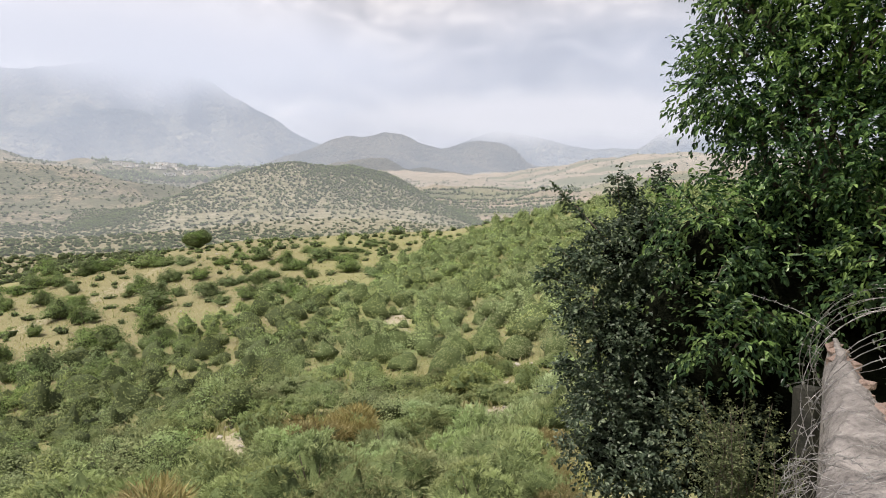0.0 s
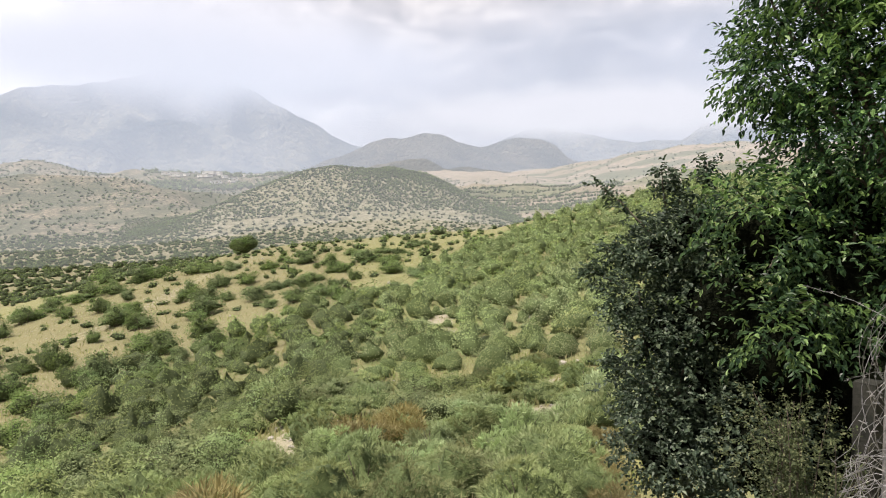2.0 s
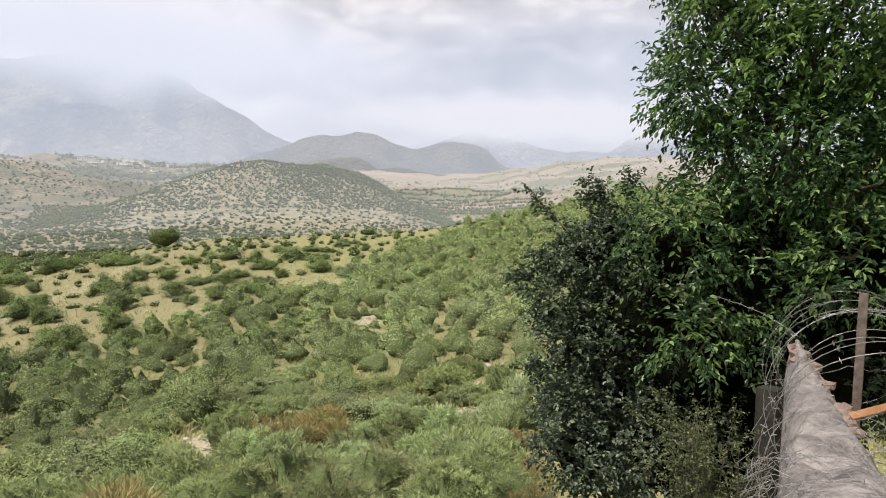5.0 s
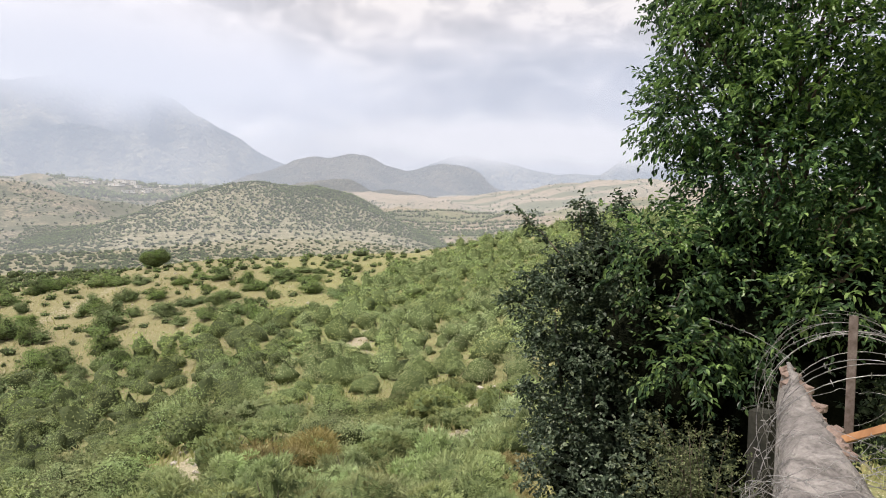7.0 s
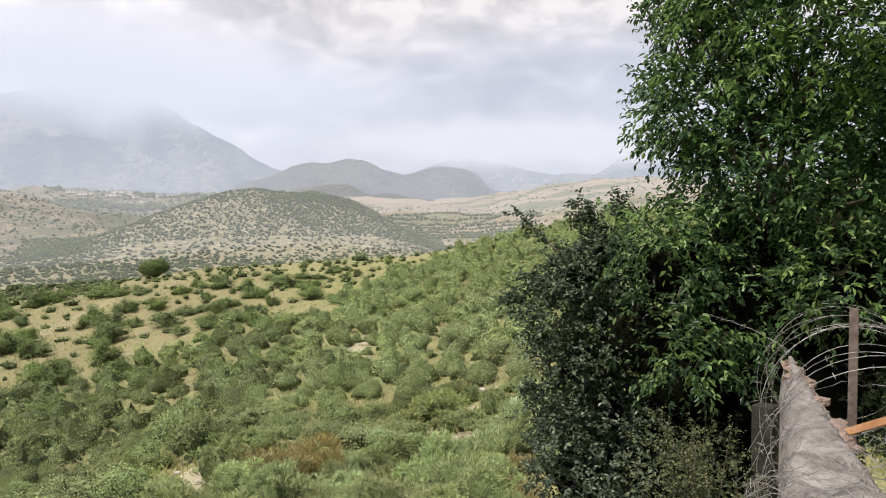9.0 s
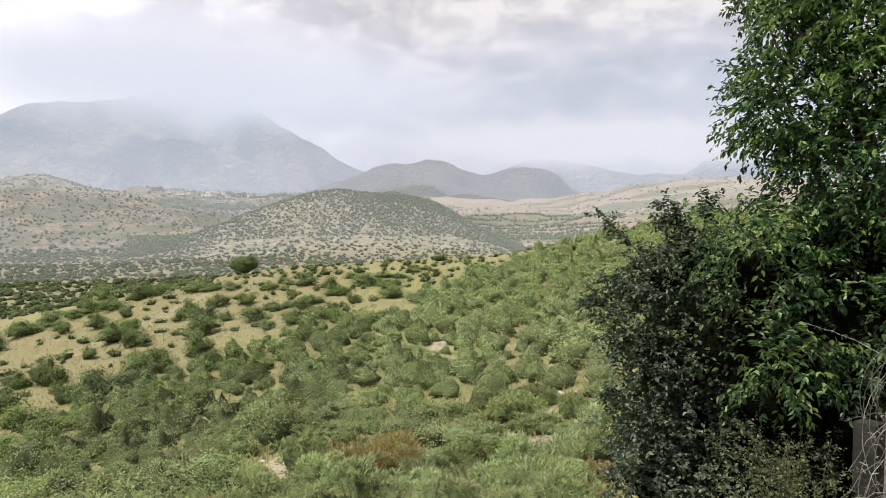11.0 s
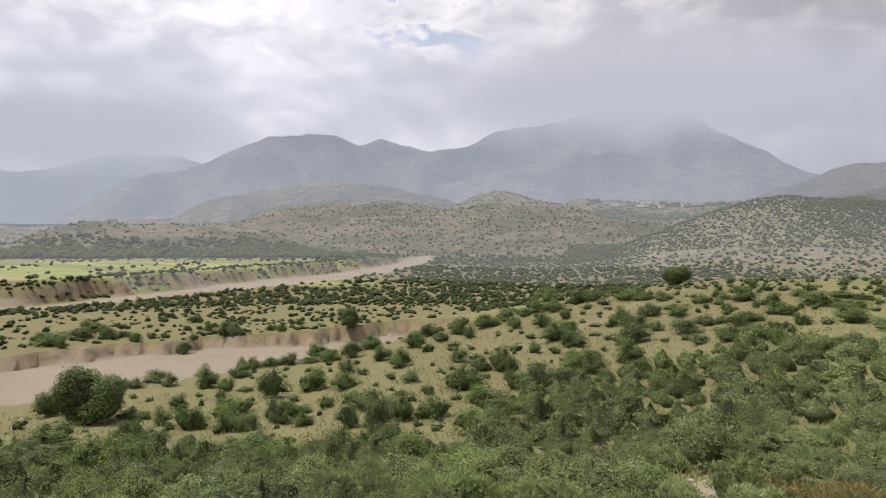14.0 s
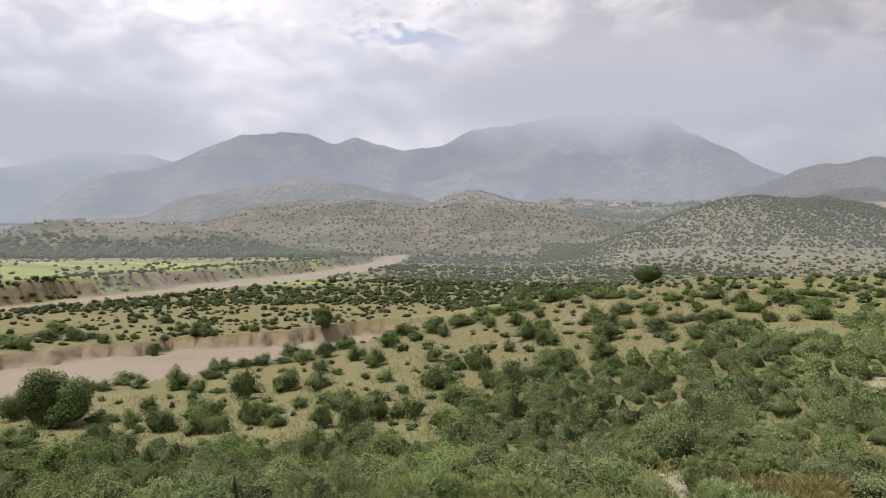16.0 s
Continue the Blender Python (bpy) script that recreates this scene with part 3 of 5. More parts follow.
MF = [(a, 2250, 2250 * math.tan(radians(e)) + 12) for a, e in ((41.0, 0.0), (38.0, 3.18), (35.5, 4.28), (31.5, 6.65), (29.3, 7.10), (27.0, 7.55), (24.5, 7.35), (21.0, 6.30), (18.2, 4.80), (16.0, 3.49), (13.0, 0.0))]
MG = [(a, 1480, 1480 * math.tan(radians(e)) + 12) for a, e in ((71.4, 0.0), (65.4, 1.37), (60.6, 3.08), (57.5, 4.11), (53.8, 5.03), (49.9, 5.03), (46.0, 4.56), (41.0, 3.56), (37.0, 2.98), (32.0, 0.0))]
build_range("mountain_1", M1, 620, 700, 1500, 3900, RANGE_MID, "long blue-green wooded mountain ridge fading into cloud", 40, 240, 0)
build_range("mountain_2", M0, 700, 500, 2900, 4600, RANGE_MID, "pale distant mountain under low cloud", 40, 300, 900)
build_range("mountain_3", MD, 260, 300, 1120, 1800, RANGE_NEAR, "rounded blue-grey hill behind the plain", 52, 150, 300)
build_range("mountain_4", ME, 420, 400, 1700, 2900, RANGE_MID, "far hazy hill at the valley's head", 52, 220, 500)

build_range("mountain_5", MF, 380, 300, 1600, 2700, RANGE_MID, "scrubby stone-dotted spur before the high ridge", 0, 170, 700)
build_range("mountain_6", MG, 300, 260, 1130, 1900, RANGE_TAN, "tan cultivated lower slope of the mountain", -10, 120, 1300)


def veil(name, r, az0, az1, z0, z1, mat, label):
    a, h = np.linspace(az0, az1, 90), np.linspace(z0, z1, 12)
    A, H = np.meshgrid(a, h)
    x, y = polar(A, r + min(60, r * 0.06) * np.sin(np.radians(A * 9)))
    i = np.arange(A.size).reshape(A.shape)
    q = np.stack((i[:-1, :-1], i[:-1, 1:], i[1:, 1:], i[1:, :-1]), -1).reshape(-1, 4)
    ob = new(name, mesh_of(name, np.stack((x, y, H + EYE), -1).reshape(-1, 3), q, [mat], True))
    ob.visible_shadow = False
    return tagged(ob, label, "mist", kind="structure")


# distance haze is imitated by see-through sheets that glow in these colours
HAZE_GLOW = (0.47, 0.57, 0.74)
LOW_HAZE_GLOW = (0.60, 0.64, 0.68)
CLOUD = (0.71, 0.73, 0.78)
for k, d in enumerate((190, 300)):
    veil("mist_%d" % (6 + k), d, -70, 110, -30, 90, haze_glow_material("thin_valley_haze_glow", LOW_HAZE_GLOW, EYE + 28, EYE + 60, 0.13), "glowing sheet standing in for thin grey haze over the river plain")
veil("mist_2", 780, -70, 110, -30, 200, haze_glow_material("valley_haze_glow", LOW_HAZE_GLOW, EYE + 70, EYE + 170, 0.22), "glowing sheet standing in for grey-blue haze over the low hills")
veil("mist_3", 1190, -70, 110, -30, 420, haze_glow_material("hill_haze_glow", HAZE_GLOW, EYE + 180, EYE + 360, 0.27), "glowing sheet standing in for grey-blue haze before the mountains")
veil("mist_4", 2000, -70, 110, -30, 700, haze_glow_material("mountain_haze_glow", HAZE_GLOW, EYE + 450, EYE + 700, 0.38), "glowing sheet standing in for pale haze on the mountain slopes")

veil("mist_5", 3150, 50, 110, -30, 900, haze_glow_material("far_haze_glow", HAZE_GLOW, EYE + 250, EYE + 470, 0.5), "glowing sheet standing in for pale haze behind the first ridge")


def cloud_bank(name, az, r, el, half_az, half_el, amount, label):
    w, h, z = r * math.tan(radians(half_az)), r * math.tan(radians(half_el)), r * math.tan(radians(el))
    x, y = (float(c) for c in polar(az, r))
    mat = cloud_material("cloud_wisps", CLOUD, (x, y, EYE + z), (w, h), amount)
    a, t = np.meshgrid(np.linspace(-1.5, 1.5, 24), np.linspace(-1.6, 1.6, 10))
    away = np.radians(az)
    px, py = x + np.cos(away) * a * w, y + np.sin(away) * a * w
    i = np.arange(a.size).reshape(a.shape)
    q = np.stack((i[:-1, :-1], i[:-1, 1:], i[1:, 1:], i[1:, :-1]), -1).reshape(-1, 4)
    ob = new(name, mesh_of(name, np.stack((px, py, EYE + z + t * h), -1).reshape(-1, 3), q, [mat], True))
    ob.visible_shadow = False
    return tagged(ob, label, "cloud", kind="structure")


cloud_bank("cloud_1", 23, 2350, 12.8, 24, 5.6, 1.0, "grey cloud resting on the mountain top")
cloud_bank("cloud_2", 71, 3250, 8.6, 16, 4.2, 1.0, "pale cloud hiding the far mountain's crest")
cloud_bank("cloud_3", -9, 1780, 7.6, 22, 2.9, 0.92, "low mist over the hills at the valley's head")

# ---------------------------------------------------------------- shrubs and bushes
def unit(v):
    return v / np.maximum(np.linalg.norm(v, axis=-1, keepdims=True), 1e-9)


def lobes_of(rg, count, spread=0.40, size=(0.10, 0.24)):
    """Lobes of an uneven mound: a loose ring on the ground, others heaped towards a middle that is off centre."""
    a, d = rg.uniform(0, 2 * np.pi, count), spread * np.sqrt(rg.uniform(0, 1, count))
    s = rg.uniform(*size, count)
    low = rg.uniform(0, 1, count) < 0.5
    d = np.where(low, spread * rg.uniform(0.45, 1.05, count), d)
    heap = 0.20 + (0.20 + 0.38 * rg.uniform(0, 1, count)) * np.clip(1 - d / spread, 0, 1) ** 0.6
    z = np.where(low, s * rg.uniform(0.5, 1.0, count), heap)
    off = rg.uniform(-0.10, 0.10, 2)
    c = np.stack((np.cos(a) * d + off[0] * z * 2, np.sin(a) * d + off[1] * z * 2, z), -1)
    return np.append(c, ((off[0], off[1], 0.22),), axis=0), np.append(s, 0.27)


def leaves_on(rg, centres, sizes, n, length, width, upward, ragged=0.16):
    """Diamond leaves over a plant's lobes, for a plant one metre across and one high."""
    k = rg.choice(len(sizes), n, p=sizes ** 2 / (sizes ** 2).sum())
    d = unit(rg.normal(size=(n, 3)))
    d[:, 2] = np.where(d[:, 2] < -0.35, -d[:, 2], d[:, 2])
    out = sizes[k] * (rg.uniform(0.35, 1, n) ** 0.35 + rg.exponential(ragged, n) * 0.5)
    p = centres[k] + d * out[:, None] * np.array((1, 1, 1.25))
    p[:, 2] = np.maximum(p[:, 2], 0.02)
    along = unit(np.cross(d, rg.normal(size=(n, 3))))
    face = unit(d + unit(p - np.array((0, 0, 0.2))) * 0.6 + rg.normal(size=(n, 3)) * 0.22)
    way = unit(along * 0.8 + d * 0.3 + np.array((0, 0, upward)))
    side = unit(np.cross(way, face))
    L, W = length * rg.uniform(0.6, 1.35, (n, 1)), width * rg.uniform(0.7, 1.3, (n, 1))
    v = np.stack((p, p + way * L * 0.5 + side * W, p + way * L, p + way * L * 0.5 - side * W), 1).reshape(-1, 3)
    return v, np.arange(4 * n).reshape(n, 4)


def shoots_on(rg, centres, sizes, n, length, width, lean):
    """Slender upright shoots rising from a plant's lobes, in tufts, for a plant one metre across and one high."""
    tufts = max(1, n // 6)
    k = rg.choice(len(sizes), tufts, p=sizes ** 2 / (sizes ** 2).sum())
    d = unit(rg.normal(size=(tufts, 3)))
    d[:, 2] = np.where(d[:, 2] < -0.15, -d[:, 2], d[:, 2])
    foot = centres[k] + d * (sizes[k] * rg.uniform(0.55, 0.95, tufts))[:, None] * np.array((1, 1, 1.1))
    tuft_way = unit(d * lean + np.array((0, 0, 0.8)) + rg.normal(size=(tufts, 3)) * 0.38)
    i = np.repeat(np.arange(tufts), 6)
    m = len(i)
    p = foot[i] + rg.normal(size=(m, 3)) * length * 0.16
    p[:, 2] = np.maximum(p[:, 2], 0.01)
    way = unit(tuft_way[i] + rg.normal(size=(m, 3)) * 0.34)
    side = unit(np.cross(way, d[i] + rg.normal(size=(m, 3)) * 0.8))
    L = (length * rg.uniform(0.55, 1.3, tufts))[i][:, None] * rg.uniform(0.6, 1.1, (m, 1))
    W = width * rg.uniform(0.6, 1.3, (m, 1))
    bend = d[i] * L * 0.10
    v = np.stack((p, p + way * L * 0.45 + side * W, p + way * L + bend, p + way * L * 0.45 - side * W), 1).reshape(-1, 3)
    return v, np.arange(4 * m).reshape(m, 4)


def lumps(rg, centres, sizes, scale, ring=10, rows=6, grounded=True):
    """One rounded, knobbly mass for the inside of a plant, filling all the lobes."""
    centres, sizes = np.asarray(centres, dtype=float), np.asarray(sizes, dtype=float) * scale
    mid = np.array((0, 0, 0.26)) if grounded else (centres * sizes[:, None]).sum(0) / sizes.sum()
    U, Wd = np.meshgrid(np.linspace(0, 2 * np.pi, ring, endpoint=False), np.linspace(0.0, np.pi, rows))
    d = np.stack((np.sin(Wd) * np.cos(U), np.sin(Wd) * np.sin(U), np.cos(Wd)), -1).reshape(-1, 3)
    rel = centres - mid
    along = d @ rel.T
    disc = along ** 2 - (rel ** 2).sum(1) + sizes ** 2
    reach = np.where(disc > 0, along + np.sqrt(np.maximum(disc, 0)), 0.0).max(1)
    reach = np.maximum(reach, 0.35 * sizes.max()) * rg.uniform(0.9, 1.1, len(d))
    v = mid + d * reach[:, None]
    if grounded:
        v[:, 2] = np.maximum(v[:, 2], -0.04)
    i = np.arange(ring * rows).reshape(rows, ring)
    j = np.roll(i, -1, axis=1)
    return v, np.stack((i[:-1], i[1:], j[1:], j[:-1]), -1).reshape(-1, 4)


def tube(points, radii, sides=6):
    """A round stick along points, as vertices and quads."""
    p = np.asarray(points, dtype=float)
    radii = np.broadcast_to(np.asarray(radii, dtype=float), (len(p),))
    t = unit(np.gradient(p, axis=0))
    ref = np.where(np.abs(t[:, 2:3]) > 0.9, np.array((1.0, 0, 0)), np.array((0, 0, 1.0)))
    a = unit(np.cross(t, ref))
    b = np.cross(t, a)
    g = np.linspace(0, 2 * np.pi, sides, endpoint=False)
    v = p[:, None] + radii[:, None, None] * (np.cos(g)[None, :, None] * a[:, None] + np.sin(g)[None, :, None] * b[:, None])
    i = np.arange(len(p) * sides).reshape(len(p), sides)
    j = np.roll(i, -1, axis=1)
    return v.reshape(-1, 3), np.stack((i[:-1], j[:-1], j[1:], i[1:]), -1).reshape(-1, 4)


def joined(pieces):
    vs, qs, at = [], [], 0
    for v, q in pieces:
        vs.append(v)
        qs.append(q + at)
        at += len(v)
    return np.concatenate(vs), np.concatenate(qs)


def stems_of(rg, count, reach=0.34, thick=0.012):
    out = []
    for k in range(count):
        a, d = rg.uniform(0, 2 * np.pi), rg.uniform(0.1, reach)
        top = np.array((math.cos(a) * d, math.sin(a) * d, rg.uniform(0.35, 0.6)))
        mid = top * np.array((0.45, 0.45, 0.5)) + rg.normal(size=3) * 0.02
        out.append(tube(np.stack((np.array((0, 0, -0.12)) + top * np.array((0.1, 0.1, 0)), mid, top)), (thick, thick * 0.7, thick * 0.25), 4))
    return joined(out)


def plant(name, seed, n, length, width, upward, count, mat, label, category, group, size=(0.09, 0.22), core=0.70, shoots=False):
    """One plant, a metre across, standing on its origin: foliage, a core with shade in its colour, and stems."""
    rg = np.random.default_rng(seed)
    root = tagged(new(name), label, category, group)
    c, s = lobes_of(rg, count, size=size)
    grown = shoots_on(rg, c, s, n, length, width, upward) if shoots else leaves_on(rg, c, s, n, length, width, upward, 0.34)
    part("foliage", mesh_of("foliage", *grown, [mat]), root)
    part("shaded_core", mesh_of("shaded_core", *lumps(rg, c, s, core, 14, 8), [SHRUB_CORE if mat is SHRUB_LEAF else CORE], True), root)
    part("branchwork", mesh_of("branchwork", *stems_of(rg, 7, 0.24 if shoots else 0.34), [BARK], True), root)
    return root


def model(seed, n, length, width, upward, count, core=0.80, size=(0.12, 0.25)):
    """Arrays of a simpler plant, to be joined by the hundred: leaves and core."""
    rg = np.random.default_rng(seed)
    c, s = lobes_of(rg, count, size=size)
    return leaves_on(rg, c, s, n, length, width, upward, 0.22), lumps(rg, c, s, core, 8 if n > 40 else 7 if n > 20 else 5, 6 if n > 40 else 5 if n > 20 else 4)


def scatter_stuff(name, models, spots, mats, label, category):
    """Plants (x, y, z, width, height) joined into one mesh."""
    rg = np.random.default_rng(len(spots))
    vs, qs, ms, at = [], [], [], 0
    for x, y, z, w, h in spots:
        leaf, core = models[rg.integers(len(models))]
        a = rg.uniform(0, 2 * np.pi)
        c, s = math.cos(a), math.sin(a)
        stretch = rg.uniform(0.85, 1.18)
        m = np.array(((c * w * stretch, s * w * stretch, 0), (-s * w / stretch, c * w / stretch, 0), (0, 0, h)))
        for k, (v, q) in enumerate((leaf, core)):
            vs.append(v @ m + np.array((x, y, z)))
            qs.append(q + at)
            ms.append(np.full(len(q), k))
            at += len(v)
    me = mesh_of(name, np.concatenate(vs), np.concatenate(qs), mats, True, np.concatenate(ms))
    return tagged(new(name, me), label, category, kind="stuff")


def heights(x, y):
    return EYE + land(np.asarray(x, dtype=float), np.asarray(y, dtype=float))


def throw(rg, tries, pick, gap, spots, grid):
    """Places that keep their distance: pick(rg, n) gives x, y, width; gap scales the distance kept."""
    x, y, w = pick(rg, tries)
    for i in range(len(x)):
        cx, cy = int(x[i] // 4), int(y[i] // 4)
        near = [s for a in (-1, 0, 1) for b in (-1, 0, 1) for s in grid.get((cx + a, cy + b), ())]
        if all((s[0] - x[i]) ** 2 + (s[1] - y[i]) ** 2 > (gap * (s[2] + w[i])) ** 2 for s in near):
            s = (float(x[i]), float(y[i]), float(w[i]))
            spots.append(s)
            grid.setdefault((cx, cy), []).append(s)


# bushes of the open pasture: x, y, width, height
PASTURE_A = (
    (-24.9, 11.7, 1.4, 0.6), (-20.2, 19.2, 1.8, 0.9), (-22.3, 16.9, 1.5, 0.7), (-19.4, 20.4, 1.0, 0.7), (-26.1, 11.2, 1.4, 1.1), (-22.0, 18.5, 1.5, 0.9),
    (-24.5, 15.7, 2.0, 1.1), (-26.3, 13.1, 1.0, 0.9), (-27.7, 10.0, 1.9, 1.4), (-26.3, 15.4, 1.3, 0.9), (-29.1, 11.5, 1.5, 1.0), (-19.8, 24.7, 1.6, 1.2),
    (-23.6, 22.2, 1.6, 1.6), (-8.9, 31.8, 1.1, 0.7), (-19.8, 27.0, 1.6, 1.1), (-32.2, 10.6, 2.3, 1.0), (-26.3, 22.4, 1.3, 1.2), (-31.7, 14.4, 1.4, 0.8),
    (-32.6, 13.7, 1.5, 1.2), (-19.7, 29.6, 1.7, 1.0), (-23.8, 26.5, 1.8, 1.4), (-25.0, 25.4, 1.2, 1.3), (-29.0, 21.6, 1.0, 0.8), (-31.0, 19.4, 1.4, 1.2),
)
PASTURE_B = (
    (-26.6, 25.7, 1.5, 1.3), (-32.0, 18.7, 1.5, 1.4), (-31.5, 21.8, 1.4, 1.3), (-11.5, 36.6, 1.9, 1.0), (-35.1, 16.9, 0.6, 0.4), (-34.8, 18.1, 1.6, 1.4),
    (-23.7, 31.3, 2.2, 1.3), (-32.0, 23.1, 1.0, 1.0), (-17.2, 35.8, 1.7, 0.9), (-14.7, 37.0, 1.6, 1.2), (-38.2, 12.1, 1.9, 1.1), (-30.0, 27.0, 2.5, 1.3),
    (-32.7, 24.4, 0.9, 0.6), (-19.6, 36.2, 1.8, 1.1), (-37.5, 17.6, 1.2, 1.0), (-33.0, 26.3, 1.1, 0.7), (-14.5, 40.1, 1.3, 0.9), (-23.2, 35.9, 2.6, 1.8),
    (-28.8, 31.8, 0.8, 0.8), (-36.9, 22.0, 2.2, 1.3), (-24.4, 35.7, 1.7, 1.3), (-30.5, 30.8, 0.8, 0.4), (-40.1, 18.0, 0.8, 0.5), (-40.8, 17.4, 1.4, 0.8),
)
PASTURE_C = (
    (-28.2, 34.6, 2.5, 1.9), (-18.2, 41.2, 1.5, 1.3), (-20.6, 41.0, 1.4, 0.9), (-41.4, 20.6, 1.2, 1.0), (-36.0, 30.5, 1.9, 1.3), (-39.1, 26.6, 1.9, 2.1),
    (-41.1, 23.6, 1.0, 0.5), (-24.3, 41.0, 1.1, 0.8), (-33.3, 34.8, 1.5, 0.9), (-38.2, 29.5, 1.8, 1.4), (-46.6, 14.4, 1.9, 1.6), (-22.9, 43.5, 2.2, 1.7),
    (-11.5, 48.5, 1.4, 1.4), (-24.9, 44.0, 2.0, 1.7), (-43.0, 26.7, 1.1, 0.4), (-29.7, 41.6, 2.1, 2.1), (-7.4, 50.9, 1.6, 0.7), (-31.4, 40.8, 1.6, 1.3),
    (-21.8, 46.8, 2.3, 1.9), (-8.3, 51.2, 0.9, 0.5), (-44.8, 26.2, 1.3, 1.0), (-13.3, 50.7, 2.2, 1.2), (-15.2, 50.3, 2.2, 1.2), (-39.3, 35.4, 0.9, 0.7),
)
PASTURE_D = (
    (-41.1, 35.2, 1.5, 1.2), (-47.7, 26.0, 1.8, 1.8), (-17.7, 51.4, 1.4, 0.7), (-52.0, 17.2, 1.3, 1.0), (-38.7, 38.9, 2.0, 1.7), (-35.0, 42.6, 1.7, 1.2),
    (-52.2, 22.6, 1.3, 0.9), (-51.2, 24.9, 1.2, 0.9), (-48.9, 29.9, 1.4, 1.1), (-53.8, 22.4, 0.9, 0.7), (-31.7, 49.0, 1.3, 1.1), (-42.4, 40.4, 1.5, 1.5),
    (-13.8, 57.0, 1.0, 0.7), (-53.9, 24.9, 2.2, 1.1), (-5.9, 59.1, 2.6, 1.1), (-13.2, 58.1, 0.9, 0.6), (-16.8, 57.2, 1.7, 1.1), (-24.8, 54.3, 3.0, 1.8),
    (-20.7, 56.3, 2.6, 1.2), (-54.0, 26.5, 1.9, 1.2), (-29.7, 52.5, 2.2, 1.7), (-53.9, 28.0, 1.8, 1.2), (-57.3, 20.4, 2.8, 1.9), (-47.3, 38.4, 1.5, 1.0),
)
PASTURE_E = (
    (-12.4, 59.8, 1.2, 1.0), (-54.2, 29.3, 1.5, 1.4), (-49.2, 37.3, 1.6, 0.6), (-48.2, 38.7, 1.4, 1.2), (-53.7, 30.8, 1.8, 1.1), (-51.5, 34.6, 1.7, 0.9),
    (-46.9, 40.8, 2.0, 1.4), (-50.8, 36.1, 2.1, 0.9), (-52.7, 33.4, 2.1, 1.2), (-19.9, 59.2, 1.9, 1.1), (-18.8, 59.6, 1.3, 0.8), (-16.7, 60.3, 2.5, 1.0),
    (-7.2, 62.4, 1.7, 0.7), (-24.3, 58.8, 1.5, 1.0), (-33.0, 54.6, 2.6, 2.0), (-9.1, 63.5, 2.7, 1.3), (-50.8, 39.6, 1.7, 1.1), (-45.0, 47.1, 2.6, 1.5),
    (-27.2, 60.2, 2.6, 1.7), (-48.7, 44.8, 2.4, 1.3), (-56.6, 34.8, 1.8, 1.7), (-15.1, 64.9, 2.1, 1.2), (-45.4, 51.9, 1.5, 1.0), (-30.6, 62.1, 1.3, 1.1),
)
PASTURE_F = (
    (-34.5, 60.2, 1.8, 1.2), (-43.3, 54.3, 1.5, 1.4), (-25.4, 66.2, 2.1, 1.5), (-20.8, 68.2, 1.2, 0.9), (-48.6, 53.6, 2.3, 1.5), (-28.7, 67.0, 2.2, 1.6),
    (-17.2, 70.9, 1.9, 1.5), (-39.1, 61.9, 1.9, 1.7), (-19.0, 70.9, 0.8, 0.6), (-31.8, 66.6, 1.5, 1.3), (-47.6, 57.3, 2.4, 1.8), (-42.7, 61.6, 1.5, 1.5),
    (-11.1, 74.3, 2.9, 0.9), (-14.7, 75.1, 3.3, 1.3), (-38.6, 66.4, 1.6, 1.3), (-21.0, 74.5, 2.4, 1.5), (-25.2, 73.2, 1.7, 1.2), (-47.5, 62.6, 3.4, 1.7),
    (-30.9, 75.7, 2.7, 1.2), (-47.4, 66.8, 2.6, 1.4), (-11.0, 81.4, 2.0, 0.7), (-42.7, 70.7, 2.6, 1.7), (-6.3, 82.9, 1.2, 1.0), (-13.1, 82.3, 2.3, 0.9),
)
PASTURE_G = (
    (-25.5, 79.8, 1.8, 0.9), (-16.9, 82.1, 2.6, 1.0), (-46.8, 70.0, 2.4, 1.0), (-34.0, 77.7, 1.9, 1.2), (-46.0, 71.8, 2.4, 1.6), (-36.5, 79.2, 3.4, 1.6),
    (-42.6, 76.3, 2.3, 2.0), (-9.9, 87.1, 2.1, 1.0), (-41.2, 78.5, 2.7, 1.5), (-8.4, 90.2, 1.7, 0.7), (-52.3, 84.0, 2.6, 2.2),
)
BANKSIDE = (
    (-80.7, 31.6, 1.7, 1.6), (-82.1, 33.6, 1.2, 1.0), (-77.8, 33.7, 1.4, 1.4), (-78.7, 36.1, 1.1, 1.0), (-78.0, 37.3, 1.0, 0.9), (-73.8, 37.7, 1.8, 1.4),
    (-75.4, 39.6, 1.1, 1.0), (-74.9, 43.4, 1.9, 1.7), (-73.4, 44.2, 1.8, 1.8), (-72.8, 48.9, 1.2, 0.9), (-70.9, 49.4, 1.3, 1.0), (-89.7, 32.5, 2.7, 1.6),
    (-85.8, 30.2, 2.7, 1.2), (-87.7, 33.8, 1.6, 1.1), (-82.1, 25.5, 2.9, 1.9), (-78.8, 25.8, 1.4, 1.1), (-86.9, 26.1, 1.5, 1.2), (-89.3, 46.9, 1.9, 1.0),
    (-79.5, 46.9, 2.3, 1.1), (-74.6, 54.7, 1.2, 0.8), (-79.6, 44.1, 1.5, 0.9),
)
BUSHES = PASTURE_A + PASTURE_B + PASTURE_C + PASTURE_D + PASTURE_E + PASTURE_F + PASTURE_G + BANKSIDE
taken = {}
for x, y, w, h in BUSHES:
    taken.setdefault((int(x // 4), int(y // 4)), []).append((x, y, w))
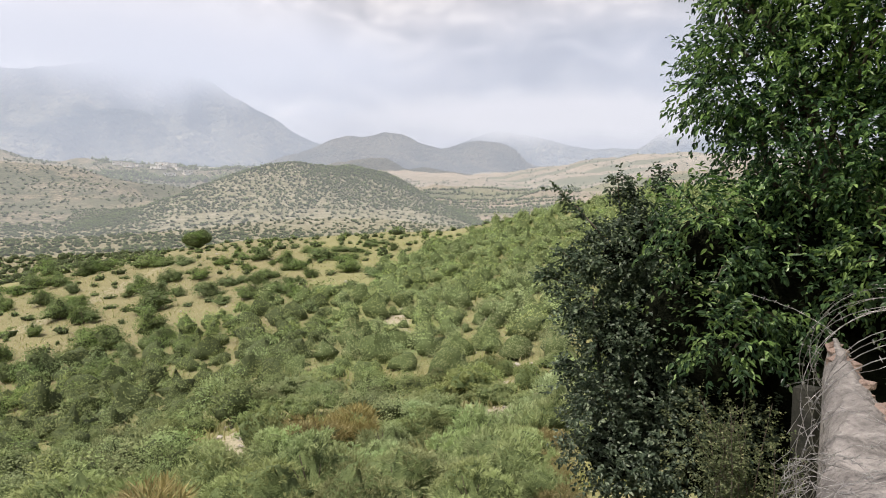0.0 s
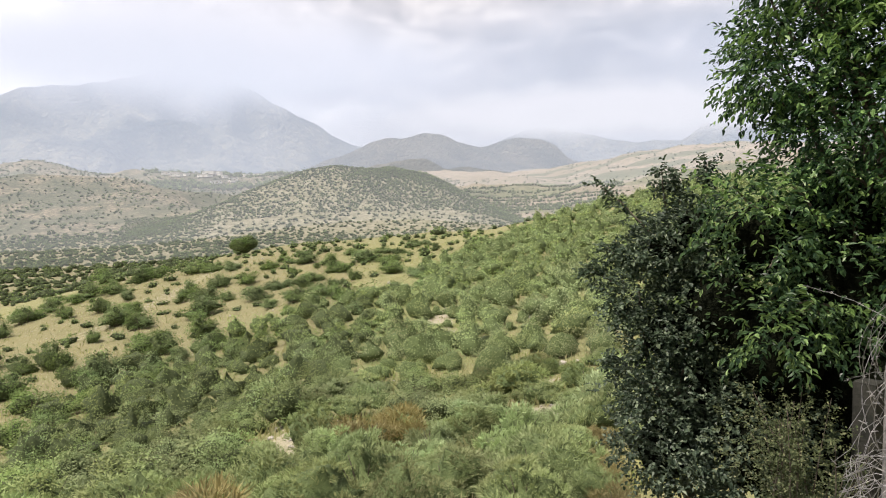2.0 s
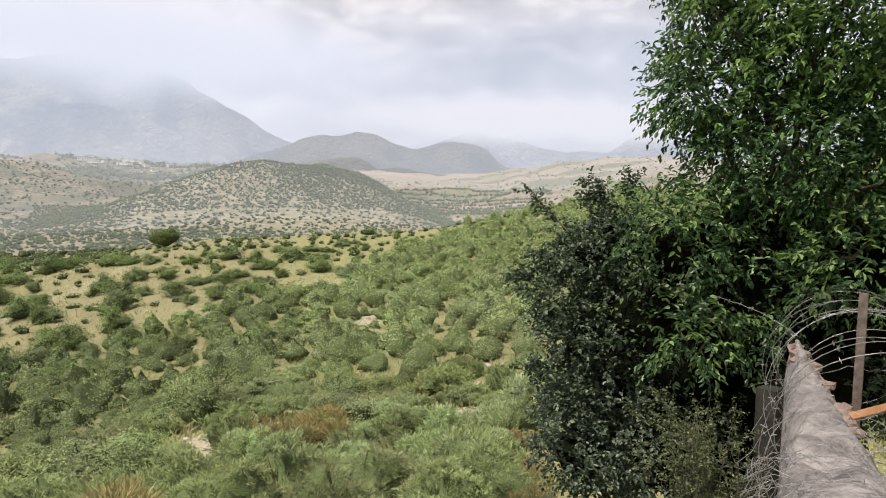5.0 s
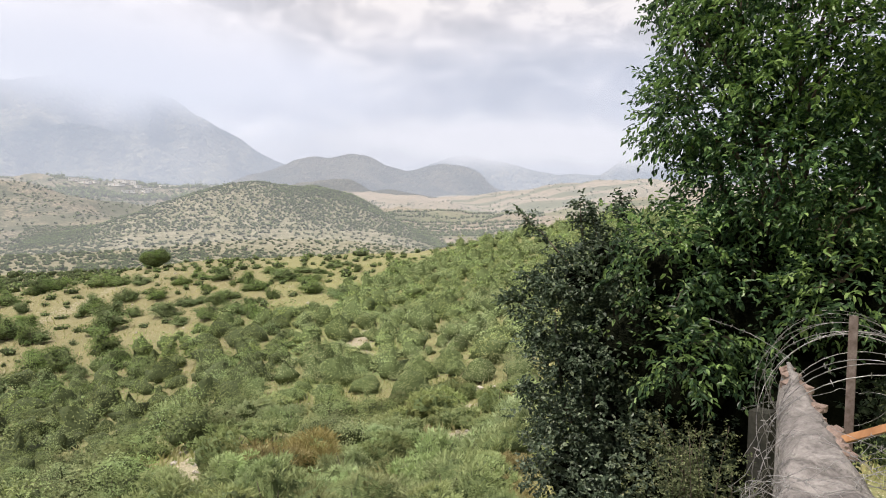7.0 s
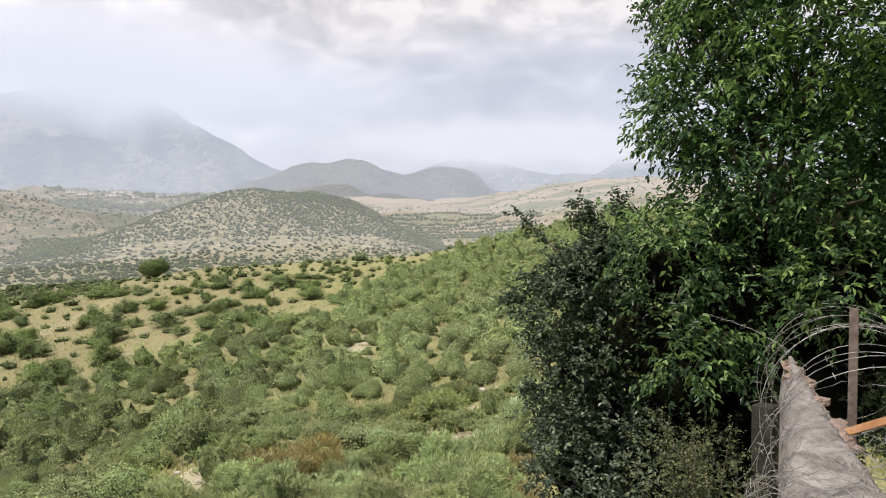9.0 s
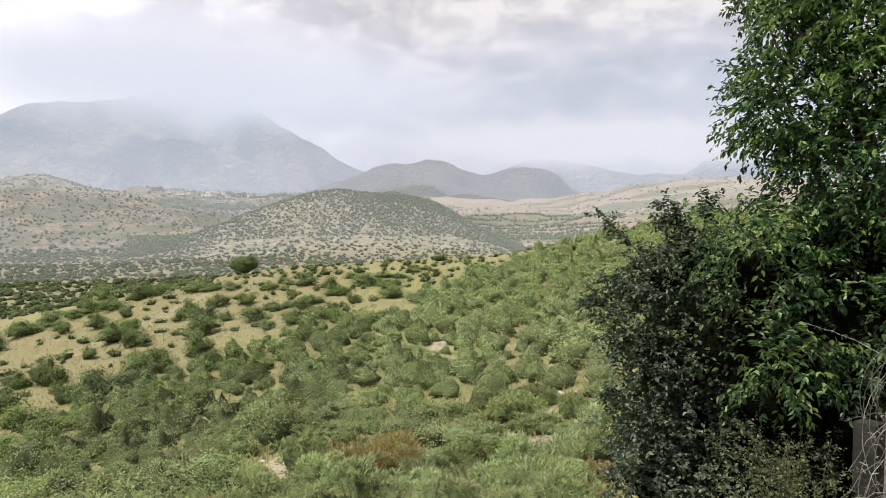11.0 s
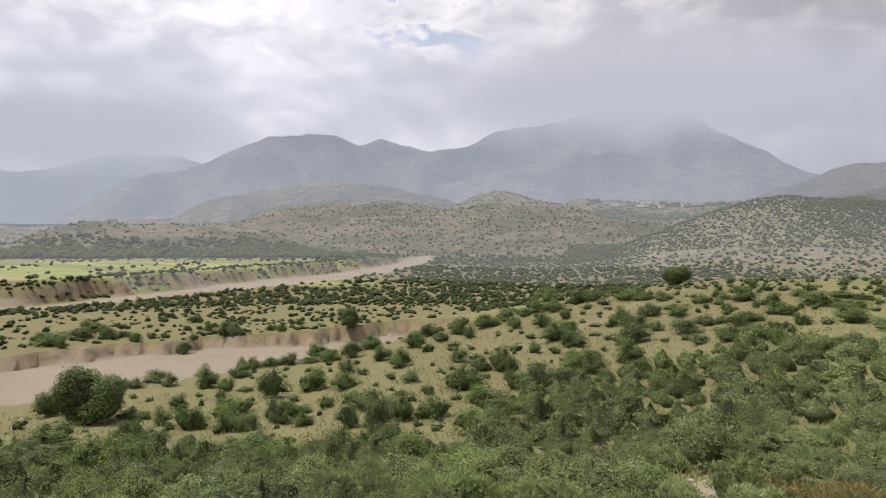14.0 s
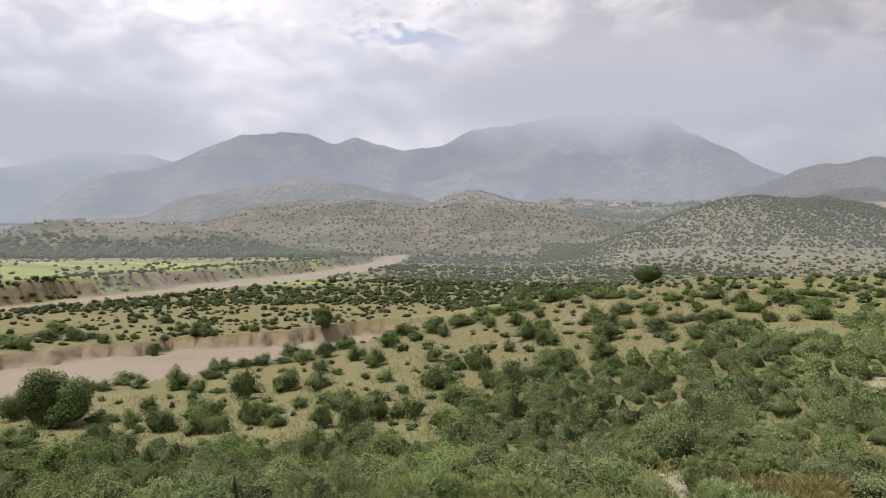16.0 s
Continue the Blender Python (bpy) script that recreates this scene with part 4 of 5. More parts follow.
# bare spots that stay open
for x, y, w in ((1.2, 13.9, 0.4), (2.2, 16.8, 0.4), (-2.6, 31, 1.3), (-2.4, 35.5, 1.2), (-5.0, 12.6, 1.2), (-5.2, 15.8, 1.4), (-1.9, 39.5, 1.2), (-15, 22, 2.0),
                (-7.2, 17.5, 1.0), (2.6, 19.5, 0.7)):
    taken.setdefault((int(x // 4), int(y // 4)), []).append((x, y, w))

DENSE_AZ = (-60, -12, -8, -3, 1, 5, 8, 12, 15, 18.4, 22.4, 24.7, 31, 33, 35.4, 39.5, 47.6, 55, 62, 70, 75, 100)
DENSE_R = (112, 112, 110, 97, 84, 63, 50, 48, 50, 51, 47, 45, 43, 42, 34, 28, 31, 31, 32, 36, 44, 44)


def pick_dense(rg, n):
    az, r = rg.uniform(-46, 96, n), np.sqrt(rg.uniform(6.2 ** 2, 112 ** 2, n))
    keep = r < np.interp(az, DENSE_AZ, DENSE_R) * (1 + 0.10 * fbm(az * 1.0, r, 9, 2))
    az, r = az[keep], r[keep]
    return (*polar(az, r), rg.uniform(0.8, 2.1, len(r)) * (1 + 0.35 * step(25, 70, r)) * np.interp(r, (8, 13, 22), (0.80, 0.88, 1.05)))


def pick_pasture(rg, n):
    az, r = rg.uniform(-4, 90, n), np.sqrt(rg.uniform(28 ** 2, 112 ** 2, n))
    lo, hi = np.interp(az, DENSE_AZ, DENSE_R), np.interp(az, (-4, 24, 32, 40, 45, 52, 60, 75, 100), (112, 112, 95, 86, 77, 68, 66, 60, 52))
    keep = (r > lo) & (r < hi)
    az, r = az[keep], r[keep]
    return (*polar(az, r), (rg.uniform(0.3, 0.7, len(r)) + rg.exponential(0.25, len(r))) * np.interp(r, (40, 65), (0.9, 1.5)))


rg = np.random.default_rng(21)
dense, extra = [], []
throw(rg, 60000, pick_dense, 0.40, dense, taken)
throw(rg, 1700, pick_pasture, 0.66, extra, taken)
dense.sort(key=lambda s: s[0] ** 2 + s[1] ** 2)
dense = [s for s in dense if not (to_polar(s[0], s[1])[0] < -10.5 and math.hypot(s[0], s[1]) < 10)]
near = [s for s in dense if math.hypot(s[0], s[1]) < 14][:300]
mid = dense[len(near):300]
rest = dense[max(300, len(near)):]

LUSH = ("fresh green bushy shrub with fine upright shoots", "shrub", "shrubs on the near slope")
fresh = [plant("shrub", 100 + k, 6000, 0.082, 0.0060, 0.75, 22, SHRUB_LEAF, *LUSH, core=0.72, shoots=True) for k in range(5)]
fresh += [plant("shrub", 110 + k, 4200, 0.11, 0.0040, 0.6, 14, RUSSET_LEAF, "russet half-dry twiggy shrub on stony ground", "shrub", "shrubs on the near slope", core=0.25, shoots=True) for k in range(2)]
fresh += [plant("shrub", 115 + k, 3000, 0.13, 0.0030, 0.8, 12, GREY_TWIG, "leafless grey twiggy shrub on stony ground", "shrub", "shrubs on the near slope", core=0.2, shoots=True) for k in range(2)]
fine = [plant("shrub", 150 + k, 9000, 0.066, 0.0044, 0.75, 26, SHRUB_LEAF, *LUSH, core=0.74, shoots=True) for k in range(3)]
coarse = [plant("shrub", 120 + k, 4800, 0.070, 0.0080, 0.8, 20, SHRUB_LEAF, *LUSH, core=0.74, shoots=True) for k in range(4)]
dark = [plant("bush", 130 + k, 2600, 0.040, 0.0150, 0.2, 17, BUSH_LEAF, "rounded dark green evergreen bush on dry pasture", "bush", "bushes on the pasture") for k in range(6)]
olive = [plant("shrub", 140 + k, 3800, 0.038, 0.0102, 0.3, 18, OLIVE_LEAF, "darker olive-green bushy shrub on the lower slope", "shrub", "shrubs on the near slope") for k in range(4)]
used = set()


def stand(kinds, k, x, y, w, h, turn):
    z = ground_z(x, y) - 0.03
    m = pose(x, y, z, 0, 0, turn)
    wide = 1.0 + 0.16 * math.sin(turn)
    first = kinds[k]
    if first.name not in used:
        used.add(first.name)
        first.matrix_basis = m @ Matrix.Diagonal((w * wide, w / wide, h, 1))
        return first
    ob = copy_thing(first, m)
    ob.scale = (w * wide, w / wide, h)
    return ob


for i, (x, y, w) in enumerate(near):
    az, r = to_polar(x, y)
    russet = (7 < az < 12 and 12.5 < r < 15.5 and rg.random() < 0.6) or rg.random() < 0.05
    if not russet and ((-3.5 < az < 0 and 11 < r < 16) or (9 < az < 13 and 9 < r < 13)) and rg.random() < 0.5:
        stand(fresh, int(rg.integers(7, 9)), x, y, w * 0.9, w * 0.7, rg.uniform(0, 360))
        continue
    if r < 9.6 and not russet:
        stand(fine, int(rg.integers(3)), x, y, w * 1.12, w * rg.uniform(0.7, 0.9), rg.uniform(0, 360))
        continue
    if az > 17 + 9 * math.sin(r * 1.7) and rg.random() < 0.3:
        stand(olive, int(rg.integers(4)), x, y, w * 1.15, w * rg.uniform(0.75, 0.98), rg.uniform(0, 360))
        continue
    stand(fresh, int(rg.integers(5, 7)) if russet else int(rg.integers(5)), x, y, w * 1.12, w * rg.uniform(0.75, 1.0), rg.uniform(0, 360))
for az, r, w in ((-9.3, 8.6, 0.9), (-10.6, 7.4, 0.8), (-8.4, 10.6, 0.9), (-11.6, 6.8, 0.7)):
    x, y = (float(c) for c in polar(az, r))
    stand(fresh, 5 + int(rg.integers(2)), x, y, w, w * 0.8, rg.uniform(0, 360))
for x, y, w in mid:
    stand(olive if to_polar(x, y)[0] > 9 + 9 * math.sin(x) else coarse, int(rg.integers(4)), x, y, w * 1.15, w * rg.uniform(0.72, 0.95), rg.uniform(0, 360))
for x, y, w, h in BUSHES:
    stand(dark, int(rg.integers(6)), x, y, w * 1.26, h * 1.32, rg.uniform(0, 360))


for ob in fresh + fine + coarse + dark + olive:
    if ob.name not in used:
        for child in list(ob.children):
            bpy.data.objects.remove(child)
        bpy.data.objects.remove(ob)


def on_ground(spots, tall=(0.68, 0.95)):
    x, y, w = (np.array(c) for c in zip(*spots))
    z = heights(x, y) - 0.05
    return list(zip(x, y, z, w, w * np.random.default_rng(3).uniform(*tall, len(w))))


def of_slope(lo, hi, slope_side):
    return on_ground([p for p in rest if lo <= math.hypot(p[0], p[1]) < hi and (to_polar(p[0], p[1])[0] < 10 + 4 * math.sin(p[0])) == slope_side])


for lo, hi, n, length, width in ((0, 26, 1700, 0.040, 0.0080), (26, 46, 760, 0.050, 0.0120)):
    near_far = "near" if lo == 0 else "middle"
    fine_models = [model(200 + lo + k, n, length, width, 0.45, 15, 0.76) for k in range(6)]
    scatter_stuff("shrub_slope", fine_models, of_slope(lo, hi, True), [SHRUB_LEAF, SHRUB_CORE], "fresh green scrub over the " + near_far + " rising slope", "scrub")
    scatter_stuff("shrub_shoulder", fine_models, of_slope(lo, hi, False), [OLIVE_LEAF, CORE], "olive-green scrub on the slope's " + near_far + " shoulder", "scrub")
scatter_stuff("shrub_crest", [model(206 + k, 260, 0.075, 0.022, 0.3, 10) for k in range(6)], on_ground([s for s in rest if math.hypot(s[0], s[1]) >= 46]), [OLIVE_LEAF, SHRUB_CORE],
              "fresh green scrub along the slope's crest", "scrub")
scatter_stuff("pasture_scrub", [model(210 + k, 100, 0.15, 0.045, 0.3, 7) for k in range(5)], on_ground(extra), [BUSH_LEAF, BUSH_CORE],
              "small dark bushes dotting dry pasture", "scrub")


# scrub of the plain and the hills beyond
def pick_village(rg, n):
    az, r = rg.uniform(13, 29, n), rg.uniform(1020, 1290, n)
    x, y = polar(az, r)
    keep = fbm(x, y, 90, 2) > 0.0
    return (*polar(az[keep], r[keep]), rg.uniform(4, 9, keep.sum()))


def pick_plain(rg, n):
    az, r = rg.uniform(-14, 92, n), np.exp(rg.uniform(math.log(84), math.log(430), n))
    x, y = polar(az, r)
    lo = np.interp(az, (-14, 14, 24, 32, 40, 46, 52, 60, 75, 95), (170, 165, 130, 112, 98, 92, 84, 84, 82, 75))
    open_pasture = (az > 38) & (r < 132)
    thick = np.where(open_pasture, 0.16 + 0.84 * (np.abs(r - 127) < 5), np.interp(fbm(x, y, 24, 3), (-0.5, 0.3), (0.40, 1.0)))
    thick = thick * np.where((az > 44) & (r > 175), 0.35, 1.0) * np.where((az < 12) & (r < 340), 0.7, 1.0)
    wet = np.maximum(channel(x, y, WADI, 1.0) * (r < 110), channel(x, y, [(a, d, w + 4) for a, d, w in RIVER], 1.0))
    wet = np.maximum(wet, channel(x, y, ((45, 84, 2), (40, 92, 3), (34, 104, 3), (30, 116, 2)), 1.0))
    crops = (az > 50) & (r > 165) & (r < 305)
    keep = (r > lo) & (rg.random(n) < np.where(crops, 0.03, thick)) & (wet < 0.3)
    az, r = az[keep], r[keep]
    return (*polar(az, r), (rg.uniform(0.7, 1.9, len(r)) + rg.exponential(0.25, len(r))) * np.interp(r, (100, 160, 300), (0.85, 1.0, 1.1)) * np.where((az > 40) & (r < 124), 0.62, 0.9))


def pick_bank(rg, n):
    az, r = rg.uniform(44, 92, n), rg.uniform(140, 420, n)
    x, y = polar(az, r)
    far_side = r > np.interp(az, *zip(*sorted((a, d) for a, d, w in RIVER)))
    near_bed = channel(x, y, [(a, d, w + 1) for a, d, w in RIVER], 12)
    keep = far_side & (near_bed > 0.05) & (near_bed < 0.97)
    return (*polar(az[keep], r[keep]), rg.uniform(0.7, 1.9, keep.sum()))


def pick_hills(rg, n):
    az, r = rg.uniform(-24, 92, n), rg.uniform(330, 1000, n)
    x, y = polar(az, r)
    h = land(x, y, False)
    hill = (az < 30) & (az > -3) & (r < 520)
    thick = np.where(hill, 0.0, np.where(r > 620, 0.7, 0.4)) * np.where((az < 2) & (r > 430), 0.3, 1.0)  * np.where(az > 48, np.where(h > -7, 0.7, 0.3), 1.0)
    keep = (rg.random(n) < thick) & (channel(x, y, RIVER, 4.0) < 0.1)
    az, r = az[keep], r[keep]
    return (*polar(az, r), rg.uniform(1.5, 3.6, len(r)))


def pick_stony_hill(rg, n):
    az, r = rg.uniform(-3, 30, n), rg.uniform(335, 540, n)
    x, y = polar(az, r)
    # scrub is crowded on this flank to darken it like a cloud's shadow
    shade = step(13, 9, az) * step(0, 6, az)
    shade = shade * step(345, 385, r)
    keep = rg.random(n) < np.maximum(np.interp(fbm(x, y, 26, 3), (-0.5, 0.35), (0.35, 0.95)), shade)
    return (*polar(az[keep], r[keep]), rg.uniform(0.9, 2.3, keep.sum()) * (1 + 0.25 * shade[keep]))


def pick_grove(rg, n):
    az, r = rg.uniform(48, 92, n), 335 + 150 * rg.random(n) ** 1.6
    return (*polar(az, r), rg.uniform(2.2, 5.0, n))


def pick_rows(rg, n):
    az, r = rg.uniform(-12, 4, n), 545 + 24 * rg.integers(0, 9, n) + rg.normal(size=n) * 1.5
    return (*polar(az, r), rg.uniform(2.2, 4.2, n))


plain_spots, hill_spots, grove_spots, row_spots, village_spots = [], [], [], [], []
throw(rg, 700, pick_village, 0.35, village_spots, {})
throw(rg, 420, lambda g, n: (*polar(g.uniform(18.5, 28.5, n), g.uniform(845, 905, n)), g.uniform(5, 9, n)), 0.3, village_spots, {})
throw(rg, 260, lambda g, n: (*polar(g.uniform(12.5, 28.5, n), g.uniform(905, 1250, n)), g.uniform(4, 7, n)), 0.4, village_spots, {})
throw(rg, 34000, pick_plain, 0.38, plain_spots, {})
throw(rg, 16000, pick_bank, 0.5, plain_spots, {})
throw(rg, 24000, pick_hills, 0.42, hill_spots, {})
throw(rg, 19000, pick_stony_hill, 0.38, hill_spots, {})
# more added scrub on the same flank, in place of its shadow
throw(rg, 1900, lambda g, n: (*polar(g.normal(8, 2.8, n), g.normal(398, 24, n)), g.uniform(1.0, 2.4, n)), 0.32, hill_spots, {})
throw(rg, 3200, pick_grove, 0.3, grove_spots, {})
throw(rg, 3200, pick_rows, 0.36, row_spots, {})
far_models = [model(220 + k, 21, 0.20, 0.085, 0.2, 4, 1.0, (0.24, 0.36)) for k in range(6)]
hill_models = [model(250 + k, 12, 0.26, 0.11, 0.2, 3, 1.0, (0.24, 0.36)) for k in range(6)]
tiny_models = [model(230 + k, 7, 0.32, 0.14, 0.2, 1, 1.05, (0.40, 0.50)) for k in range(5)]
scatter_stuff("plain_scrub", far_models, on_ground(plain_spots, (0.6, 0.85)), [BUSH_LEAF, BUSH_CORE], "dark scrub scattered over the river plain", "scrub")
scatter_stuff("hill_scrub", hill_models, on_ground(hill_spots, (0.6, 0.85)), [BUSH_LEAF, BUSH_CORE], "scattered dark scrub on pale stony hills, crowded on one flank to imitate shadow", "scrub")
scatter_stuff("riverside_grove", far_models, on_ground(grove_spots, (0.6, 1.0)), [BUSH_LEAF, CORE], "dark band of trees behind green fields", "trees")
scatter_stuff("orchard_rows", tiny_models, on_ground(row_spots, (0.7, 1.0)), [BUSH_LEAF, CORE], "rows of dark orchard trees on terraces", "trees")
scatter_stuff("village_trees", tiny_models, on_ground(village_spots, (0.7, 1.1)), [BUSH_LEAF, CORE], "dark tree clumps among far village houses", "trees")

# ---------------------------------------------------------------- trees
def at(az, r, z):
    x, y = polar(az, r)
    return np.array((float(x), float(y), EYE + z))


def folded_leaves(base, way, up, L, W):
    """Pointed leaves folded along the midrib: two quads each."""
    side = unit(np.cross(way, up))
    nrm = np.cross(side, way)
    bend = -nrm * L * 0.10
    tip = base + way * L + bend * 2
    m1, m2 = base + way * L * 0.3, base + way * L * 0.66 + bend * 0.5
    lift = nrm * W * 0.35
    v = np.stack((base, m1 + side * W + lift, m2 + side * W * 0.8 + lift, tip, m2 - side * W * 0.8 + lift, m1 - side * W + lift), 1)
    n = len(base)
    i = (np.arange(n) * 6)[:, None]
    q = np.stack((i + np.array((0, 1, 2, 3)), i + np.array((0, 3, 4, 5))), 1).reshape(-1, 4)
    return v.reshape(-1, 3), q


def sprays(rg, start, way, reach, leaves, L, W, droop=0.35, spread=0.8):
    """Leaves set along twigs that start at start and go the way way."""
    n = len(start)
    t = (np.arange(leaves) + 0.6) / leaves
    p = start[:, None] + way[:, None] * (t * reach)[None, :, None]
    p[..., 2] -= (droop * reach * 0.5 * t ** 2)[None, :]
    p = p + rg.normal(size=p.shape) * reach * 0.03
    flank = unit(np.cross(way, np.array((0, 0, 1.0)) + rg.normal(size=(n, 3)) * 0.5))
    sign = np.where(np.arange(leaves) % 2 == 0, 1.0, -1.0)[None, :, None]
    d = unit(way[:, None] * 0.6 + flank[:, None] * sign * spread + rg.normal(size=p.shape) * 0.28 - np.array((0, 0, droop)))
    up = unit(np.array((0, 0, 1.0)) + rg.normal(size=p.shape) * 0.45)
    ll = L * rg.uniform(0.65, 1.25, n * leaves)[:, None]
    return folded_leaves(p.reshape(-1, 3), d.reshape(-1, 3), up.reshape(-1, 3), ll, ll * W / L)


def in_clouds(rg, blobs, dense):
    """Starts and ways of twigs in rounded masses (az, r, z, half width, half height)."""
    starts, ways = [], []
    for az, r, z, w, h in blobs:
        n = int(dense * (w * w * h) ** 0.72 * (0.60 if z > 0.3 else 0.46))
        d = unit(rg.normal(size=(n, 3)))
        rad = rg.uniform(0.12, 1, n) ** 0.45
        lump = 0.86 + 0.22 * np.sin(d[:, 0] * 5 + az) * np.sin(d[:, 2] * 6 + r)
        starts.append(at(az, r, z) + d * (rad * lump)[:, None] * np.array((w, w, h)))
        ways.append(unit(d + rg.normal(size=(n, 3)) * 0.45 + np.array((0, 0, 0.1))))
    return np.concatenate(starts), np.concatenate(ways)


def limb_path(a, b, rg, bend=0.08, n=7):
    t = np.linspace(0, 1, n)[:, None]
    wob = np.cumsum(rg.normal(size=(n, 3)), axis=0) * bend * np.linalg.norm(b - a) / n
    return a + (b - a) * t + wob * t * (1 - t) * 4 + np.array((0, 0, 1.0)) * (t * (1 - t)) * np.linalg.norm(b - a) * 0.12


CROWN = ((-35.5, 5.0, 1.45, 1.02, 1.1), (-25.8, 4.85, 0.86, 0.50, 0.44), (-26.6, 4.8, 1.75, 0.55, 0.5), (-42, 5.0, 0.7, 0.9, 0.9), (-32, 5.1, 2.4, 0.75, 0.7),
         (-22.8, 4.5, -0.22, 0.42, 0.40), (-28.5, 4.5, -0.52, 0.55, 0.42), (-36.5, 4.5, -0.35, 0.55, 0.32), (-24.5, 4.25, -0.80, 0.40, 0.18), 
         (-31, 4.8, 0.42, 0.8, 0.46), (-23.6, 4.8, 0.80, 0.32, 0.38), (-29.5, 4.7, 0.14, 0.45, 0.26), (-35, 4.6, 0.15, 0.5, 0.26), (-24.4, 4.85, 1.60, 0.33, 0.30))


def build_tree():
    rg = np.random.default_rng(5)
    root = tagged(new("tree"), "tall leafy tree with glossy pointed leaves beside the wall", "tree")
    foot, fork = at(-30.5, 5.2, -2.85), at(-31, 5.15, -0.9)
    trunk = part("trunk", mesh_of("trunk", *tube(limb_path(foot, fork, rg, 0.05, 9), np.linspace(0.15, 0.09, 9), 10), [BARK], True), root, "grey-brown forked trunk")
    top = fork
    for k, (az, r, z, w, h) in enumerate(CROWN):
        path = limb_path(top, at(az, r, z + h * 0.5), rg, 0.12, 9)
        part("limb", mesh_of("limb", *tube(path, np.linspace(0.032, 0.006, 9), 7), [BARK], True), root)
        for m in range(4):
            tip = at(az, r, z) + unit(rg.normal(size=3)) * np.array((w, w, h)) * 0.8
            part("branch", mesh_of("branch", *tube(limb_path(path[3 + m], tip, rg, 0.15, 6), np.linspace(0.02, 0.004, 6), 5), [BARK], True), trunk)
    s, d = in_clouds(rg, CROWN, 2300)
    v, q = sprays(rg, s, d, 0.22, 11, 0.046, 0.0105, 0.35)
    part("crown", mesh_of("crown", v, q, [TREE_LEAF]), root, "dense glossy green leaves in drooping sprays")
    # young sprays; high in the crown their lighter colour paints sunlit leaves
    young = ((-20.6, 4.42, -0.03, 0.27, 0.20), (-23.4, 4.45, -0.06, 0.28, 0.20), (-20.5, 4.15, -0.66, 0.22, 0.10), (-23.5, 4.1, -0.80, 0.28, 0.13), (-26.3, 4.15, -0.66, 0.18, 0.12),
             (-34.2, 4.0, -0.28, 0.26, 0.14), (-23.0, 4.55, 0.76, 0.28, 0.18), (-29.5, 4.4, 1.35, 0.48, 0.26), (-37.0, 4.3, 0.75, 0.25, 0.12), (-26, 4.4, 1.05, 0.36, 0.24), (-32.5, 4.3, 0.95, 0.42, 0.26),
             (-36, 4.3, 1.5, 0.45, 0.3), (-24.5, 4.5, 1.55, 0.22, 0.16))
    s, d = in_clouds(rg, young, 900)
    v, q = sprays(rg, s, d, 0.19, 9, 0.050, 0.0110, 0.4)
    part("young_growth", mesh_of("young_growth", v, q, [YOUNG_LIT_LEAF]), root, "yellow-green young leaf sprays, the upper ones standing in for sunlit leaves")
    # added lumps, coloured as the dark hollow inside the crown
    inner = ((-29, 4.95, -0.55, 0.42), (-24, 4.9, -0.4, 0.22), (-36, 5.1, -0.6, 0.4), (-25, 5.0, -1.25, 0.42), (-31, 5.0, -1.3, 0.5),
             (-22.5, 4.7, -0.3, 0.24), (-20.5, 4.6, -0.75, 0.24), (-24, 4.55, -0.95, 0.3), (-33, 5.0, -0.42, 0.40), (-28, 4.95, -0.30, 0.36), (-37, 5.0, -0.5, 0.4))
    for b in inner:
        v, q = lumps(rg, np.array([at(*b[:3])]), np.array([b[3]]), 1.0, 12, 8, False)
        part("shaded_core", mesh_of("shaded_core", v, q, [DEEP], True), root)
    return root


THICKET = ((-15.6, 4.9, -0.38, 0.30, 0.28), (-13.2, 4.9, -0.64, 0.28, 0.28), (-15.2, 4.85, -1.00, 0.30, 0.28), (-14.6, 4.85, -1.40, 0.33, 0.20), (-17.8, 4.8, -0.22, 0.26, 0.28),
           (-18.2, 4.75, -0.80, 0.32, 0.42), (-15.5, 4.85, -1.85, 0.42, 0.35), (-18.5, 4.8, -1.35, 0.35, 0.35), (-22.5, 4.6, -1.7, 0.55, 0.7), (-29, 4.9, -1.7, 0.7, 0.8), (-35, 5.3, -1.15, 0.6, 0.45))


